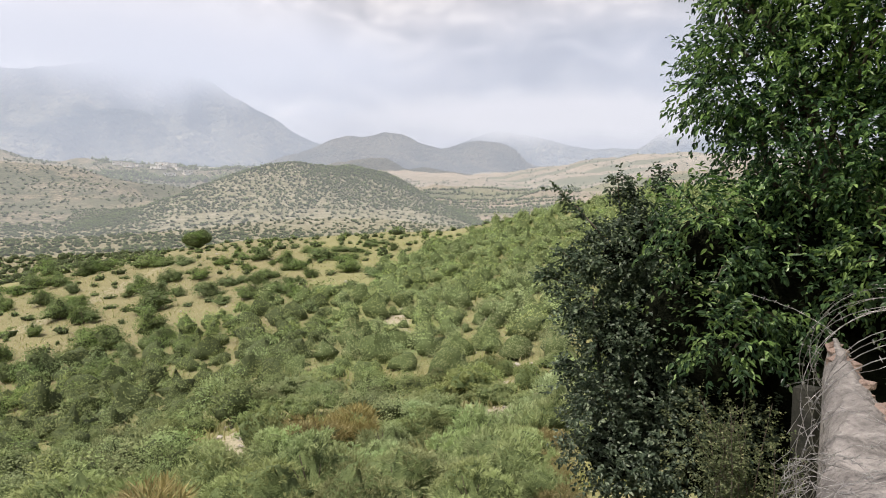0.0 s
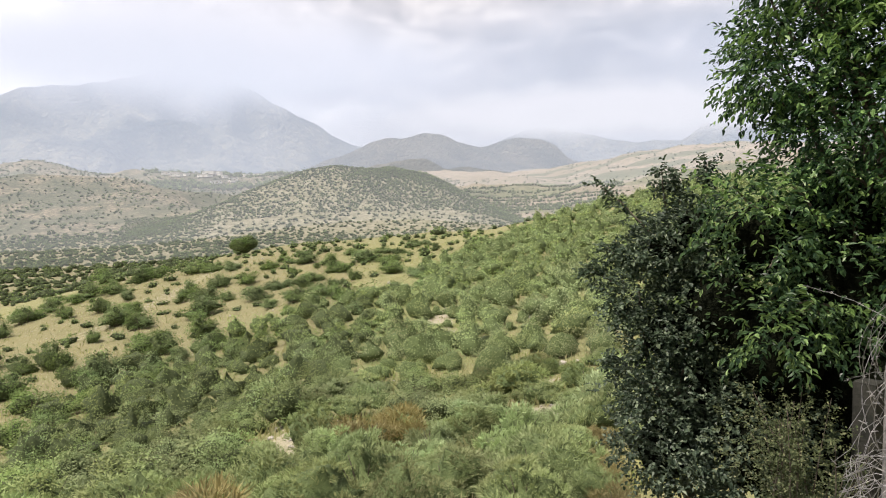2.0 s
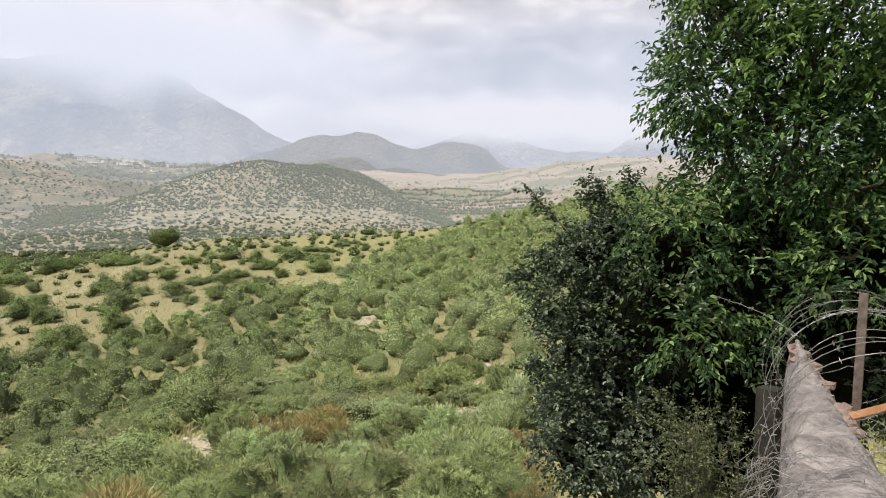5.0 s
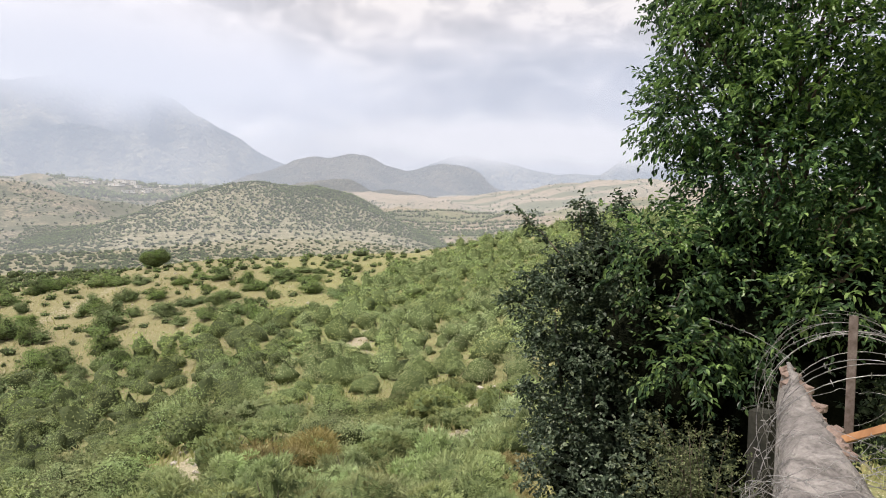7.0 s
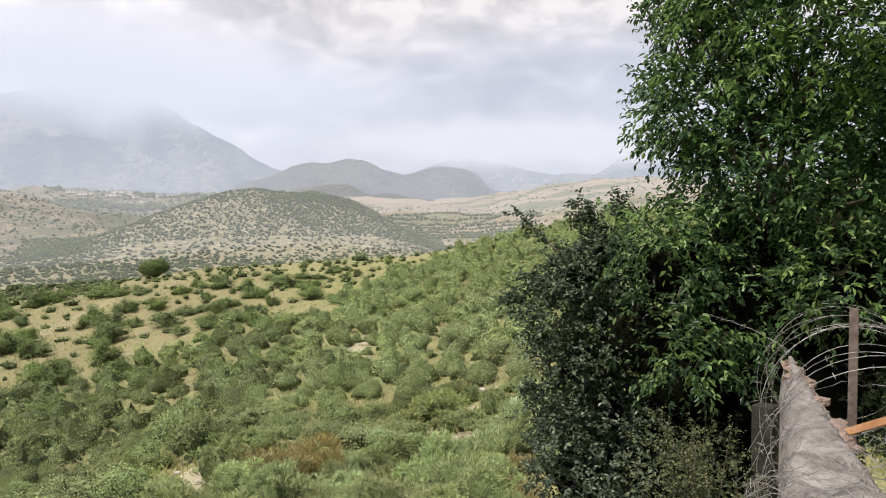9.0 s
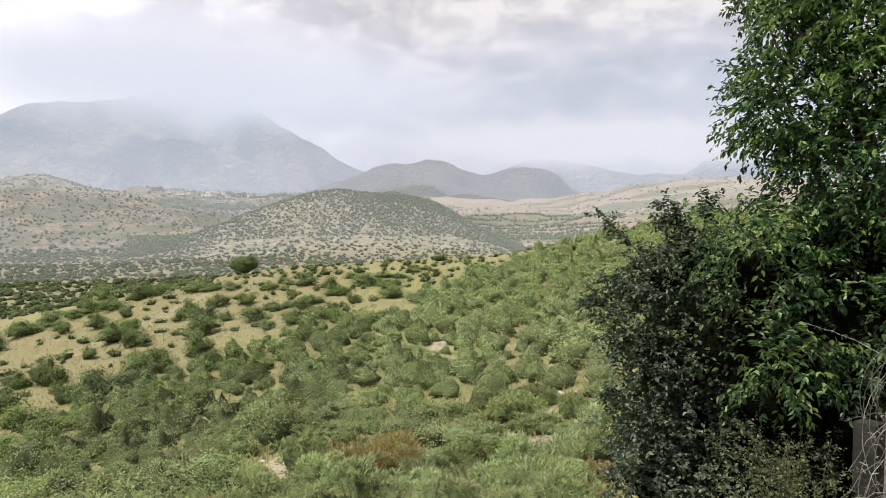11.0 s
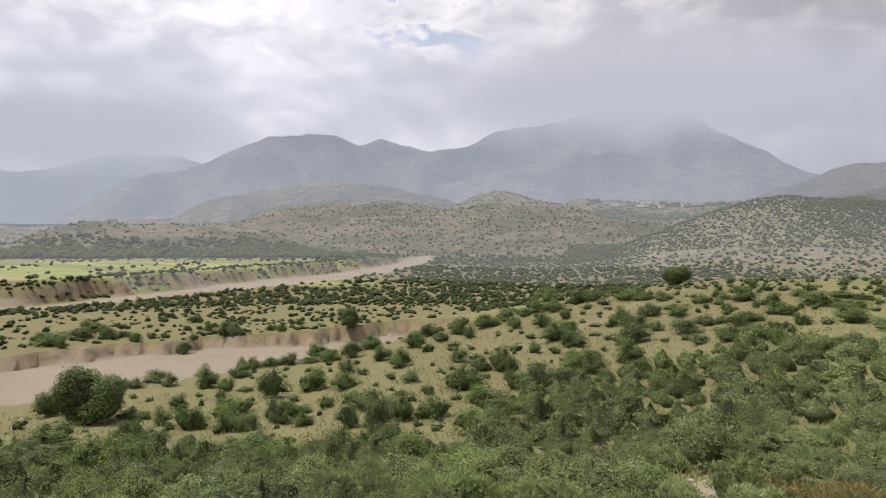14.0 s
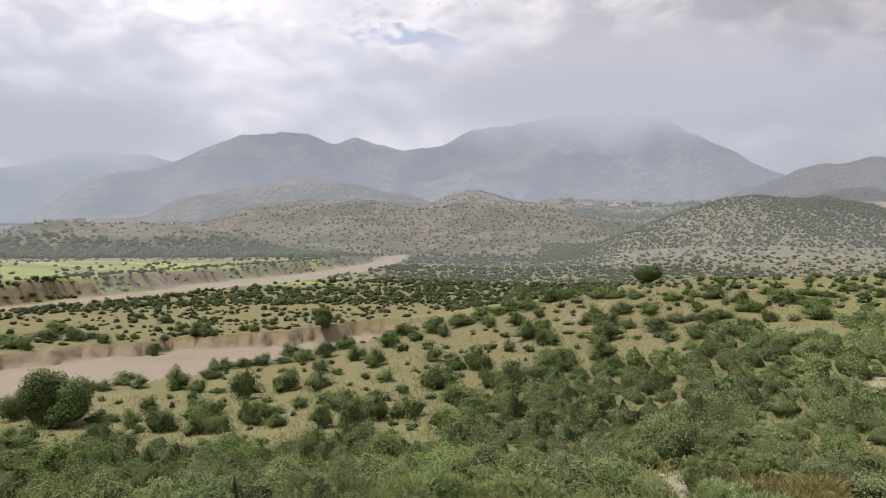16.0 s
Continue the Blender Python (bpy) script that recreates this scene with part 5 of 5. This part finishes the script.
def build_thicket():
    rg = np.random.default_rng(6)
    root = tagged(new("thicket"), "dense dark thicket of small rounded leaves under the tree", "bush")
    foot = at(-19, 5.1, -2.75)
    for az, r, z, w, h in THICKET:
        part("branch", mesh_of("branch", *tube(limb_path(foot, at(az, r, z), rg, 0.12, 7), np.linspace(0.035, 0.008, 7), 6), [BARK], True), root)
    s, d = in_clouds(rg, [b for b in THICKET if b[2] > -1.5], 6800)
    thin = in_clouds(rg, [b for b in THICKET if b[2] <= -1.5] + [(az - 0.6, r, z, w * 1.4, h * 1.35) for az, r, z, w, h in THICKET[:4]], 2600)
    base = in_clouds(rg, ((-14.6, 4.8, -1.78, 0.38, 0.36), (-17.6, 4.7, -1.85, 0.40, 0.42), (-20.2, 4.6, -1.60, 0.36, 0.40)), 5200)
    s, d = np.concatenate((s, thin[0], base[0])), np.concatenate((d, thin[1], base[1]))
    # added near-black lumps paint the shade deep in the thicket
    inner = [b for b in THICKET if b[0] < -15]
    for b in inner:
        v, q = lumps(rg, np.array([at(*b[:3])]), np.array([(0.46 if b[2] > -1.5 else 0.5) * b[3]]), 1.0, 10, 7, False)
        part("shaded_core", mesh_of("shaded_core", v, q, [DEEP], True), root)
    for az, r, z0, z1, lean in ((-14.4, 4.9, -0.28, 0.09, 4.2), (-15.6, 4.9, -0.12, 0.20, 0.4), (-16.6, 4.9, -0.05, 0.13, 0.2), (-18.8, 4.9, 0.0, 0.22, 0.1), (-12.2, 4.9, -0.50, -0.36, 1.6),
                                (-11.0, 4.9, -0.62, -0.52, 2.4), (-11.4, 4.95, -1.30, -1.22, 1.2), (-12.6, 4.9, -0.9, -0.8, 1.3)):
        a, b = at(az, r, z0), at(az + lean, r, z1)
        part("twig", mesh_of("twig", *tube(limb_path(a, b, rg, 0.1, 6), np.linspace(0.007, 0.002, 6), 4), [BARK], True), root)
        t = rg.uniform(0, 1, (34, 1)) ** 0.8
        s = np.concatenate((s, a + (b - a) * t + rg.normal(size=(34, 3)) * 0.010))
        d = np.concatenate((d, unit((b - a) * 0.6 + rg.normal(size=(34, 3)) * 0.35)))
    v, q = sprays(rg, s, d, 0.11, 7, 0.034, 0.0120, 0.1, 0.9)
    part("foliage", mesh_of("foliage", v, q, [THICKET_LEAF]), root)
    return root


def build_thorn():
    rg = np.random.default_rng(8)
    root = tagged(new("thorn_shrub"), "low olive thorn shrub with tiny leaves against the wall", "shrub")
    blobs = ((-21.8, 3.9, -1.38, 0.24, 0.34), (-25.3, 3.8, -1.38, 0.30, 0.34), (-24, 3.6, -1.85, 0.42, 0.42))
    foot = at(-25.5, 3.9, -2.5)
    s, d = in_clouds(rg, blobs, 4600)
    for k in range(26):
        az = rg.uniform(-31, -21)
        a, b = foot + rg.normal(size=3) * 0.06, at(az, rg.uniform(3.5, 4.1), rg.uniform(-1.45, -0.95) - 0.03 * abs(az + 23))
        part("twig", mesh_of("twig", *tube(limb_path(a, b, rg, 0.1, 6), np.linspace(0.008, 0.002, 6), 4), [BARK], True), root)
        t = rg.uniform(0.35, 1, (60, 1))
        s = np.concatenate((s, a + (b - a) * t + rg.normal(size=(60, 3)) * 0.02))
        d = np.concatenate((d, unit(rg.normal(size=(60, 3)) + np.array((0, 0, 0.5)))))
    v, q = sprays(rg, s, d, 0.06, 6, 0.017, 0.005, 0.0, 0.9)
    part("foliage", mesh_of("foliage", v, q, [THORN_LEAF]), root)
    return root


def build_oak(x, y, w, h, seed, stem, label, leaf=None, core=None):
    """A small round-headed tree: trunk, limbs and a crown of leaf clumps."""
    rg = np.random.default_rng(seed)
    root = tagged(new("tree"), label, "tree")
    root.location = (x, y, ground_z(x, y) - 0.05)
    part("trunk", mesh_of("trunk", *tube(limb_path(np.array((0, 0, -0.2)), np.array((0.1, 0, h * stem * 1.3)), rg, 0.06, 6), np.linspace(0.16, 0.10, 6) * w / 3.5, 8), [BARK], True), root)
    n = 22
    c = rg.normal(size=(n, 3)) * np.array((0.22, 0.22, 0.15))
    c = c / np.maximum(1, np.linalg.norm(c / np.array((0.34, 0.34, 0.3)), axis=1))[:, None]
    c[:, 2] = stem + (1 - stem) * (0.42 + c[:, 2] * 1.35)
    s = rg.uniform(0.14, 0.22, n)
    for k in range(6):
        part("limb", mesh_of("limb", *tube(limb_path(np.array((0, 0, h * stem)), c[k] * np.array((w, w, h)), rg, 0.1, 5), np.linspace(0.08, 0.02, 5) * w / 3.5, 5), [BARK], True), root)
    v, q = leaves_on(rg, c, s, 9000, 0.040, 0.0125, 0.1)
    low = v[:, 2].min()
    part("crown", mesh_of("crown", v * np.array((w, w, h)), q, [leaf or BUSH_LEAF]), root)
    # the core's dark colour stands in for shade inside the crown
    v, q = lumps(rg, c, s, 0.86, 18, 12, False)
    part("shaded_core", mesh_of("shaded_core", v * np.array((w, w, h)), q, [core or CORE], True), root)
    return root


build_tree()
build_thicket()
build_thorn()
build_oak(-37.0, 96.5, 4.6, 3.0, 31, 0.20, "lone round-headed tree on the pasture's edge")
build_oak(-42.2, 15.6, 4.2, 3.7, 32, 0.02, "large dense dark oak on the lower pasture")
build_oak(-66.3, 56.8, 3.3, 2.7, 33, 0.05, "bushy tree at the edge of the gravel bed")
build_oak(-70.2, 13.6, 5.4, 4.6, 34, 0.10, "broad dark tree by the river bed")

# ---------------------------------------------------------------- the wall, its wire and post
ALONG, ACROSS = np.array((math.sin(radians(31.4)), math.cos(radians(31.4)))), np.array((math.cos(radians(31.4)), -math.sin(radians(31.4))))
WALL_TOP = -0.72


def wall_point(u, v, z):
    p = ALONG * u + ACROSS * v
    return np.array((p[0], p[1], EYE + z))


def box(w, d, h, x=0.0, y=0.0, z=0.0):
    c = np.array([(sx * w / 2 + x, sy * d / 2 + y, z + sz * h) for sz in (0, 1) for sx, sy in ((-1, -1), (1, -1), (1, 1), (-1, 1))])
    return c, np.array(((3, 2, 1, 0), (4, 5, 6, 7), (0, 1, 5, 4), (1, 2, 6, 5), (2, 3, 7, 6), (3, 0, 4, 7)))


def rock_mesh(rg, size, stretch=(1, 1, 0.7)):
    """An angular stone about its own centre."""
    u, w = np.linspace(0, 2 * np.pi, 7, endpoint=False), np.linspace(0.25, np.pi - 0.25, 4)
    U, Wd = np.meshgrid(u, w)
    rad = size * rg.uniform(0.7, 1.2, U.shape)
    v = np.stack((rad * np.sin(Wd) * np.cos(U), rad * np.sin(Wd) * np.sin(U), rad * np.cos(Wd)), -1).reshape(-1, 3) * np.array(stretch)
    i = np.arange(28).reshape(4, 7)
    j = np.roll(i, -1, axis=1)
    q = np.stack((i[:-1], i[1:], j[1:], j[:-1]), -1).reshape(-1, 4)
    caps = np.array(((0, 1, 2, 3), (0, 3, 4, 5), (24, 23, 22, 21), (26, 25, 24, 21)))
    return v, np.concatenate((q, caps))


def build_wall():
    rg = np.random.default_rng(9)
    us = np.arange(0.55, 3.72, 0.03)
    rows = []
    for u in us:
        w = float(np.interp(u, (0.5, 2.06, 3.22, 3.75), (0.38, 0.25, 0.11, 0.05)))
        low = float(np.interp(u, (0.5, 4), (-1.95, -2.75)))
        tip = 0.02 * step(3.2, 3.7, u)
        prof = [(-0.03, low), (-0.022, -1.9), (-0.018, -1.5), (-0.012, -1.2), (-0.008, -0.98), (-0.012, WALL_TOP - 0.10), (0.0, WALL_TOP - 0.03), (0.03, WALL_TOP + 0.01)]
        prof += [(w * f, WALL_TOP + 0.012 + 0.02 * math.sin(f * 3.1)) for f in (0.3, 0.5, 0.7)]
        prof += [(w - 0.02, WALL_TOP - 0.005), (w + 0.01, WALL_TOP - 0.05), (w + 0.03, WALL_TOP - 0.16), (w + 0.06, -1.2), (w + 0.08, -1.7), (w + 0.10, low)]
        rows.append([(u, v, z + tip) for v, z in prof])
    a = np.array(rows)
    n, k, _ = a.shape
    rough = 0.016 * fbm(a[..., 0] * 9, a[..., 2] * 9 + a[..., 1] * 9, 1.0, 4)
    a[..., 1] += rough * np.where(np.arange(k) < k // 2, -1, 1)
    a[..., 2] += 0.022 * fbm(a[..., 0] * 7 + 40, a[..., 1] * 12, 1.0, 4) * (np.abs(np.arange(k) - 8.5) < 5)
    xy = a[..., 0:1] * ALONG + a[..., 1:2] * ACROSS
    v = np.concatenate((xy, a[..., 2:3] + EYE), -1).reshape(-1, 3)
    i = np.arange(n * k).reshape(n, k)
    q = np.stack((i[:-1, :-1], i[:-1, 1:], i[1:, 1:], i[1:, :-1]), -1).reshape(-1, 4)
    ends = [np.array((i[e, j], i[e, j + 1], i[e, k - 2 - j], i[e, k - 1 - j])) for e in (0, n - 1) for j in range((k - 1) // 2)]
    wall = tagged(new("wall", mesh_of("wall", v, np.concatenate((q, np.array(ends))), [PLASTER], True)), "rough weathered cement-rendered boundary wall with a rounded top", "wall", kind="structure")
    # broken blocks at the far end and loose mortar lumps along the top
    ledge = [(u, float(np.interp(u, (2.3, 3.4), (0.20, 0.07))) + rg.uniform(-0.015, 0.015), WALL_TOP - 0.015, rg.uniform(0.02, 0.042)) for u in np.arange(2.45, 3.4, 0.085)]
    for u, vv, z, s in ledge + [(3.42, 0.05, -0.735, 0.055), (3.55, 0.04, -0.72, 0.05), (3.30, 0.07, -0.745, 0.05), (3.66, 0.02, -0.71, 0.038)]:
        stone = rock_mesh(rg, s, (1.2, 0.8, 0.7))
        ob = part("block", mesh_of("block", stone[0] + wall_point(u, vv, z), stone[1], [BROKEN]), wall, "reddish broken block at the wall's end")
    return wall


def wire_with_barbs(rg, path, thick, every=0.075):
    pieces = [tube(path, thick, 4)]
    run = np.concatenate(((0,), np.cumsum(np.linalg.norm(np.diff(path, axis=0), axis=1))))
    for d in np.arange(every * 0.5, run[-1], every):
        p = np.array([np.interp(d, run, path[:, c]) for c in range(3)])
        t = unit(np.array([np.interp(d + 0.01, run, path[:, c]) for c in range(3)]) - p + 1e-6)
        for k in range(2):
            s = unit(np.cross(t, rg.normal(size=3)))
            pieces.append(tube(np.stack((p - s * 0.011, p, p + s * 0.011)), (thick * 0.4, thick * 1.5, thick * 0.4), 4))
    return joined(pieces)


def build_wire():
    rg = np.random.default_rng(10)
    coil = tagged(new("razor_wire"), "coiled galvanised barbed wire along the wall top", "barbed wire")
    a, b = at(-34.7, 4.35, -0.80), at(-38.8, 2.25, -0.74)
    ax = unit(b - a)
    s1 = unit(np.cross(ax, np.array((0, 0, 1.0))))
    s2 = np.cross(s1, ax)
    for k in range(14):
        c = a + (b - a) * ((k + rg.uniform(-0.3, 0.3)) / 13.0)
        g = np.linspace(0, 2 * np.pi * rg.uniform(0.9, 1.08), 40)[:, None] + rg.uniform(0, 6)
        rad, tilt = rg.uniform(0.29, 0.36), rg.normal(size=2) * 0.22
        p = c + s1 * np.cos(g) * rad * rg.uniform(0.95, 1.1) + s2 * np.sin(g) * rad + ax * (0.25 * np.linspace(-0.5, 0.5, 40)[:, None] + np.cos(g) * rad * tilt[0] + np.sin(g) * rad * tilt[1])
        part("loop", mesh_of("loop", *wire_with_barbs(rg, p, 0.0015, 0.10), [WIRE], True), coil)
    # slack strands over the wall and down its face
    for k in range(13):
        u = rg.uniform(1.75, 3.5) if k % 2 else rg.uniform(1.75, 2.15)
        n = 18
        t = np.linspace(0, 1, n)
        vv = 0.42 - t * 0.55
        z = WALL_TOP + 0.05 + 0.06 * np.sin(t * 3 + k) - np.maximum(0, t - 0.72) ** 1.3 * rg.uniform(0.5, 2.6)
        uu = u + 0.14 * np.sin(t * rg.uniform(2, 6) + k) + rg.uniform(-0.25, 0.25) * t
        p = np.stack([wall_point(x, y, h) for x, y, h in zip(uu, vv, z)]) + rg.normal(size=(n, 3)) * 0.006
        part("strand", mesh_of("strand", *wire_with_barbs(rg, p, 0.0010, 0.14), [WIRE], True), coil)
    # a bundle of slack wire drawn across the near end
    for k in range(9):
        t = np.linspace(0, 1, 16)
        u0 = rg.uniform(1.70, 2.0)
        p = np.stack([wall_point(u0 + 0.05 * math.sin(3 * x + k) + 0.1 * x, 0.40 - 0.50 * x, WALL_TOP + 0.03 + 0.035 * math.sin(5 * x + k * 1.7) - 0.5 * max(0, x - 0.86)) for x in t]) + rg.normal(size=(16, 3)) * 0.004
        part("strand", mesh_of("strand", *wire_with_barbs(rg, p, 0.0009, 0.16), [WIRE], True), coil)
    # a tangle of fine wire bunched against the face
    for k in range(30):
        c = wall_point(rg.uniform(1.70, 2.25), rg.uniform(-0.10, 0.0), rg.uniform(-0.95, -0.76))
        g = np.linspace(0, rg.uniform(4, 8), 22)[:, None]
        e1, e2 = unit(rg.normal(size=3)), unit(rg.normal(size=3))
        p = c + (e1 * np.cos(g) + e2 * np.sin(g)) * rg.uniform(0.03, 0.09) + np.array((0, 0, -0.015)) * g
        part("strand", mesh_of("strand", *tube(p, 0.0012, 4), [WIRE], True), coil)
    for a_, b_ in (((-25.6, 3.9, -0.50), (-31.5, 3.6, -0.62)), ((-28.4, 3.7, -0.95), (-31.8, 3.4, -0.80))):
        p = limb_path(at(*a_), at(*b_), rg, 0.1, 14)
        part("strand", mesh_of("strand", *wire_with_barbs(rg, p, 0.0016), [WIRE], True), coil)
    return coil


def bar(a, b, wide, deep):
    """A straight bar of oblong section from a to b."""
    t = unit(b - a)
    s = unit(np.cross(t, np.array((0.3, 0.2, 1.0))))
    n = np.cross(s, t)
    c = [(x * wide / 2, y * deep / 2) for x, y in ((-1, -1), (1, -1), (1, 1), (-1, 1))]
    steps = np.linspace(0, 1, 9)
    v = np.array([p + s * x + n * y for p in (a + (b - a) * k for k in steps) for x, y in c])
    q = [(r * 4 + k, r * 4 + (k + 1) % 4, r * 4 + 4 + (k + 1) % 4, r * 4 + 4 + k) for r in range(8) for k in range(4)] + [(3, 2, 1, 0), (32, 33, 34, 35)]
    return v, np.array(q)


def build_posts():
    post = tagged(new("fence_post"), "rusty steel angle post carrying the barbed wire", "post")
    a, b = at(-35.5, 2.75, -2.3), at(-36.0, 2.76, -0.31)
    part("flange", mesh_of("flange", *bar(a, b, 0.030, 0.005), [RUST]), post)
    part("web", mesh_of("web", *bar(a + np.array((0.012, 0.008, 0)), b + np.array((0.012, 0.008, 0)), 0.005, 0.026), [RUST]), post)
    p = tagged(new("timber_pole", mesh_of("timber_pole", *joined([bar(at(-35.3, 2.62, -0.735), at(-39.5, 2.60, -0.63), 0.022, 0.024), bar(at(-39.5, 2.60, -0.63), at(-47.0, 2.62, -0.50), 0.026, 0.028)]), [TIMBER])),
               "orange-brown split timber pole propped on the wall", "pole")
    v, q = bar(at(-30.0, 3.95, -2.6), at(-30.0, 3.95, -1.0), 0.11, 0.10)
    rg = np.random.default_rng(12)
    tagged(new("concrete_post", mesh_of("concrete_post", v + rg.normal(size=v.shape) * 0.004, q, [DARK_CONCRETE])), "grey concrete post at the end of the wall", "post")


build_wall()
build_wire()
build_posts()


# ---------------------------------------------------------------- stones and grass on the slope
def build_stones():
    rg = np.random.default_rng(13)
    shapes = [mesh_of("rock", *rock_mesh(rg, 0.5, (1.0, 0.8, 0.6)), [STONE]) for k in range(6)]
    spots = [(1.1, 13.9, 0.17), (1.75, 14.1, 0.15), (0.75, 14.6, 0.12), (0.4, 11.7, 0.13), (1.5, 15.0, 0.10), (0.5, 12.6, 0.16), (2.2, 17.0, 0.18), (2.6, 18.2, 0.2)]
    for line, n in ((TRACK, 40), (TRACK_B, 34), (TRACK_C, 34)):
        for k in range(n):
            j = rg.integers(len(line) - 1)
            f = rg.random()
            a = line[j][0] + (line[j + 1][0] - line[j][0]) * f
            r = line[j][1] + (line[j + 1][1] - line[j][1]) * f
            x, y = polar(a, r)
            spots.append((float(x) + rg.normal() * 0.5, float(y) + rg.normal() * 0.5, 0.05 + rg.exponential(0.06)))
    for x, y, s in spots:
        ob = tagged(new("rock", shapes[rg.integers(6)]), "pale angular limestone lying on bare soil", "rock", "stones on the tracks")
        ob.matrix_basis = pose(x, y, ground_z(x, y) + s * 0.12, rg.uniform(-15, 15), rg.uniform(-15, 15), rg.uniform(0, 360)) @ Matrix.Diagonal((s, s, s, 1))
    # pebbles strewn over pasture and slope
    n = 1800
    az, r = rg.uniform(-20, 92, n), np.exp(rg.uniform(math.log(9), math.log(95), n))
    x, y = polar(az, r)
    z = heights(x, y)
    keep = ~((az > 45) & (r > 55))
    models = [rock_mesh(rg, 0.5) for k in range(4)]
    pieces = []
    for xx, yy, zz, s in zip(x[keep], y[keep], z[keep], rg.exponential(0.06, n)[keep] + 0.03):
        v, q = models[rg.integers(4)]
        pieces.append((v * s + np.array((xx, yy, zz + s * 0.1)), q))
    tagged(new("pebbles", mesh_of("pebbles", *joined(pieces), [STONE])), "pale stones strewn over the grass", "stones", kind="stuff")


def build_grass():
    rg = np.random.default_rng(14)
    n = 90000
    az, r = rg.uniform(-46, 96, n), 7 + 85 * rg.random(n) ** 1.5
    x, y = polar(az, r)
    tx, ty = x + 0.25 * fbm(x, y, 0.9, 2), y + 0.25 * fbm(y, x, 0.9, 2)
    keep = (fbm(x, y, 1.7, 3) > -0.25) & ~((az > 44) & (r > 52))
    x, y, r = tx[keep], ty[keep], r[keep]
    p = np.stack((x, y, heights(x, y) - 0.02), -1)
    n = len(p)
    way = unit(np.array((0, 0, 1.0)) + rg.normal(size=(n, 3)) * np.array((0.35, 0.35, 0.1)))
    side = unit(np.cross(way, rg.normal(size=(n, 3))))
    L, W = rg.uniform(0.10, 0.34, (n, 1)), (0.004 + 0.0004 * r)[:, None] * rg.uniform(0.7, 1.4, (n, 1))
    v = np.stack((p - side * W, p + side * W, p + way * L * 0.6 + side * W * 0.8, p + way * L + rg.normal(size=(n, 3)) * 0.04), 1).reshape(-1, 3)
    q = np.arange(4 * n).reshape(n, 4)
    tagged(new("grass", mesh_of("grass", v, q, [GRASS])), "thin dry and green grass between the shrubs", "grass", kind="stuff")


GRASS = leaf_material("dry_and_green_grass_blade", (0.20, 0.24, 0.08), (0.40, 0.35, 0.18), (0.30, 0.36, 0.13), 0.7, 0.3)
build_stones()
build_grass()


# ---------------------------------------------------------------- far houses
def build_house(az, r, w, h, turn):
    x, y = (float(c) for c in polar(az, r))
    root = tagged(new("house"), "small whitewashed flat-roofed village house on the far slope", "house", "village houses")
    root.matrix_basis = pose(x, y, ground_z(x, y) - 0.6, 0, 0, turn)
    d = w * 0.7
    wall = part("walls", mesh_of("walls", *box(w, d, h), [LIME]), root)
    part("roof", mesh_of("roof", *box(w + 0.5, d + 0.5, 0.35, 0, 0, h), [TILE]), root)
    part("door", mesh_of("door", *box(1.0, 0.12, 2.0, w * 0.1, -d / 2, 0.6), [TIMBER]), root)
    for k in (-0.32, 0.36):
        part("window", mesh_of("window", *box(1.1, 0.12, 1.1, w * k, -d / 2, h * 0.5), [DARK_GLASS]), root)
    return root


rg = np.random.default_rng(15)
for az0, az1, r0, r1, n in ((20.5, 27.5, 945, 1000, 13), (14.5, 20.5, 1040, 1230, 12), (9.2, 11.2, 1040, 1070, 3), (57, 70.5, 590, 640, 7), (51, 56, 930, 960, 4)):
    for k in range(n):
        a = rg.uniform(az0, az1)
        build_house(a, rg.uniform(r0, r1), rg.uniform(9, 18) * (0.5 if r0 < 800 else 1), rg.uniform(3.2, 5.5), -a + rg.uniform(130, 230) + 180)
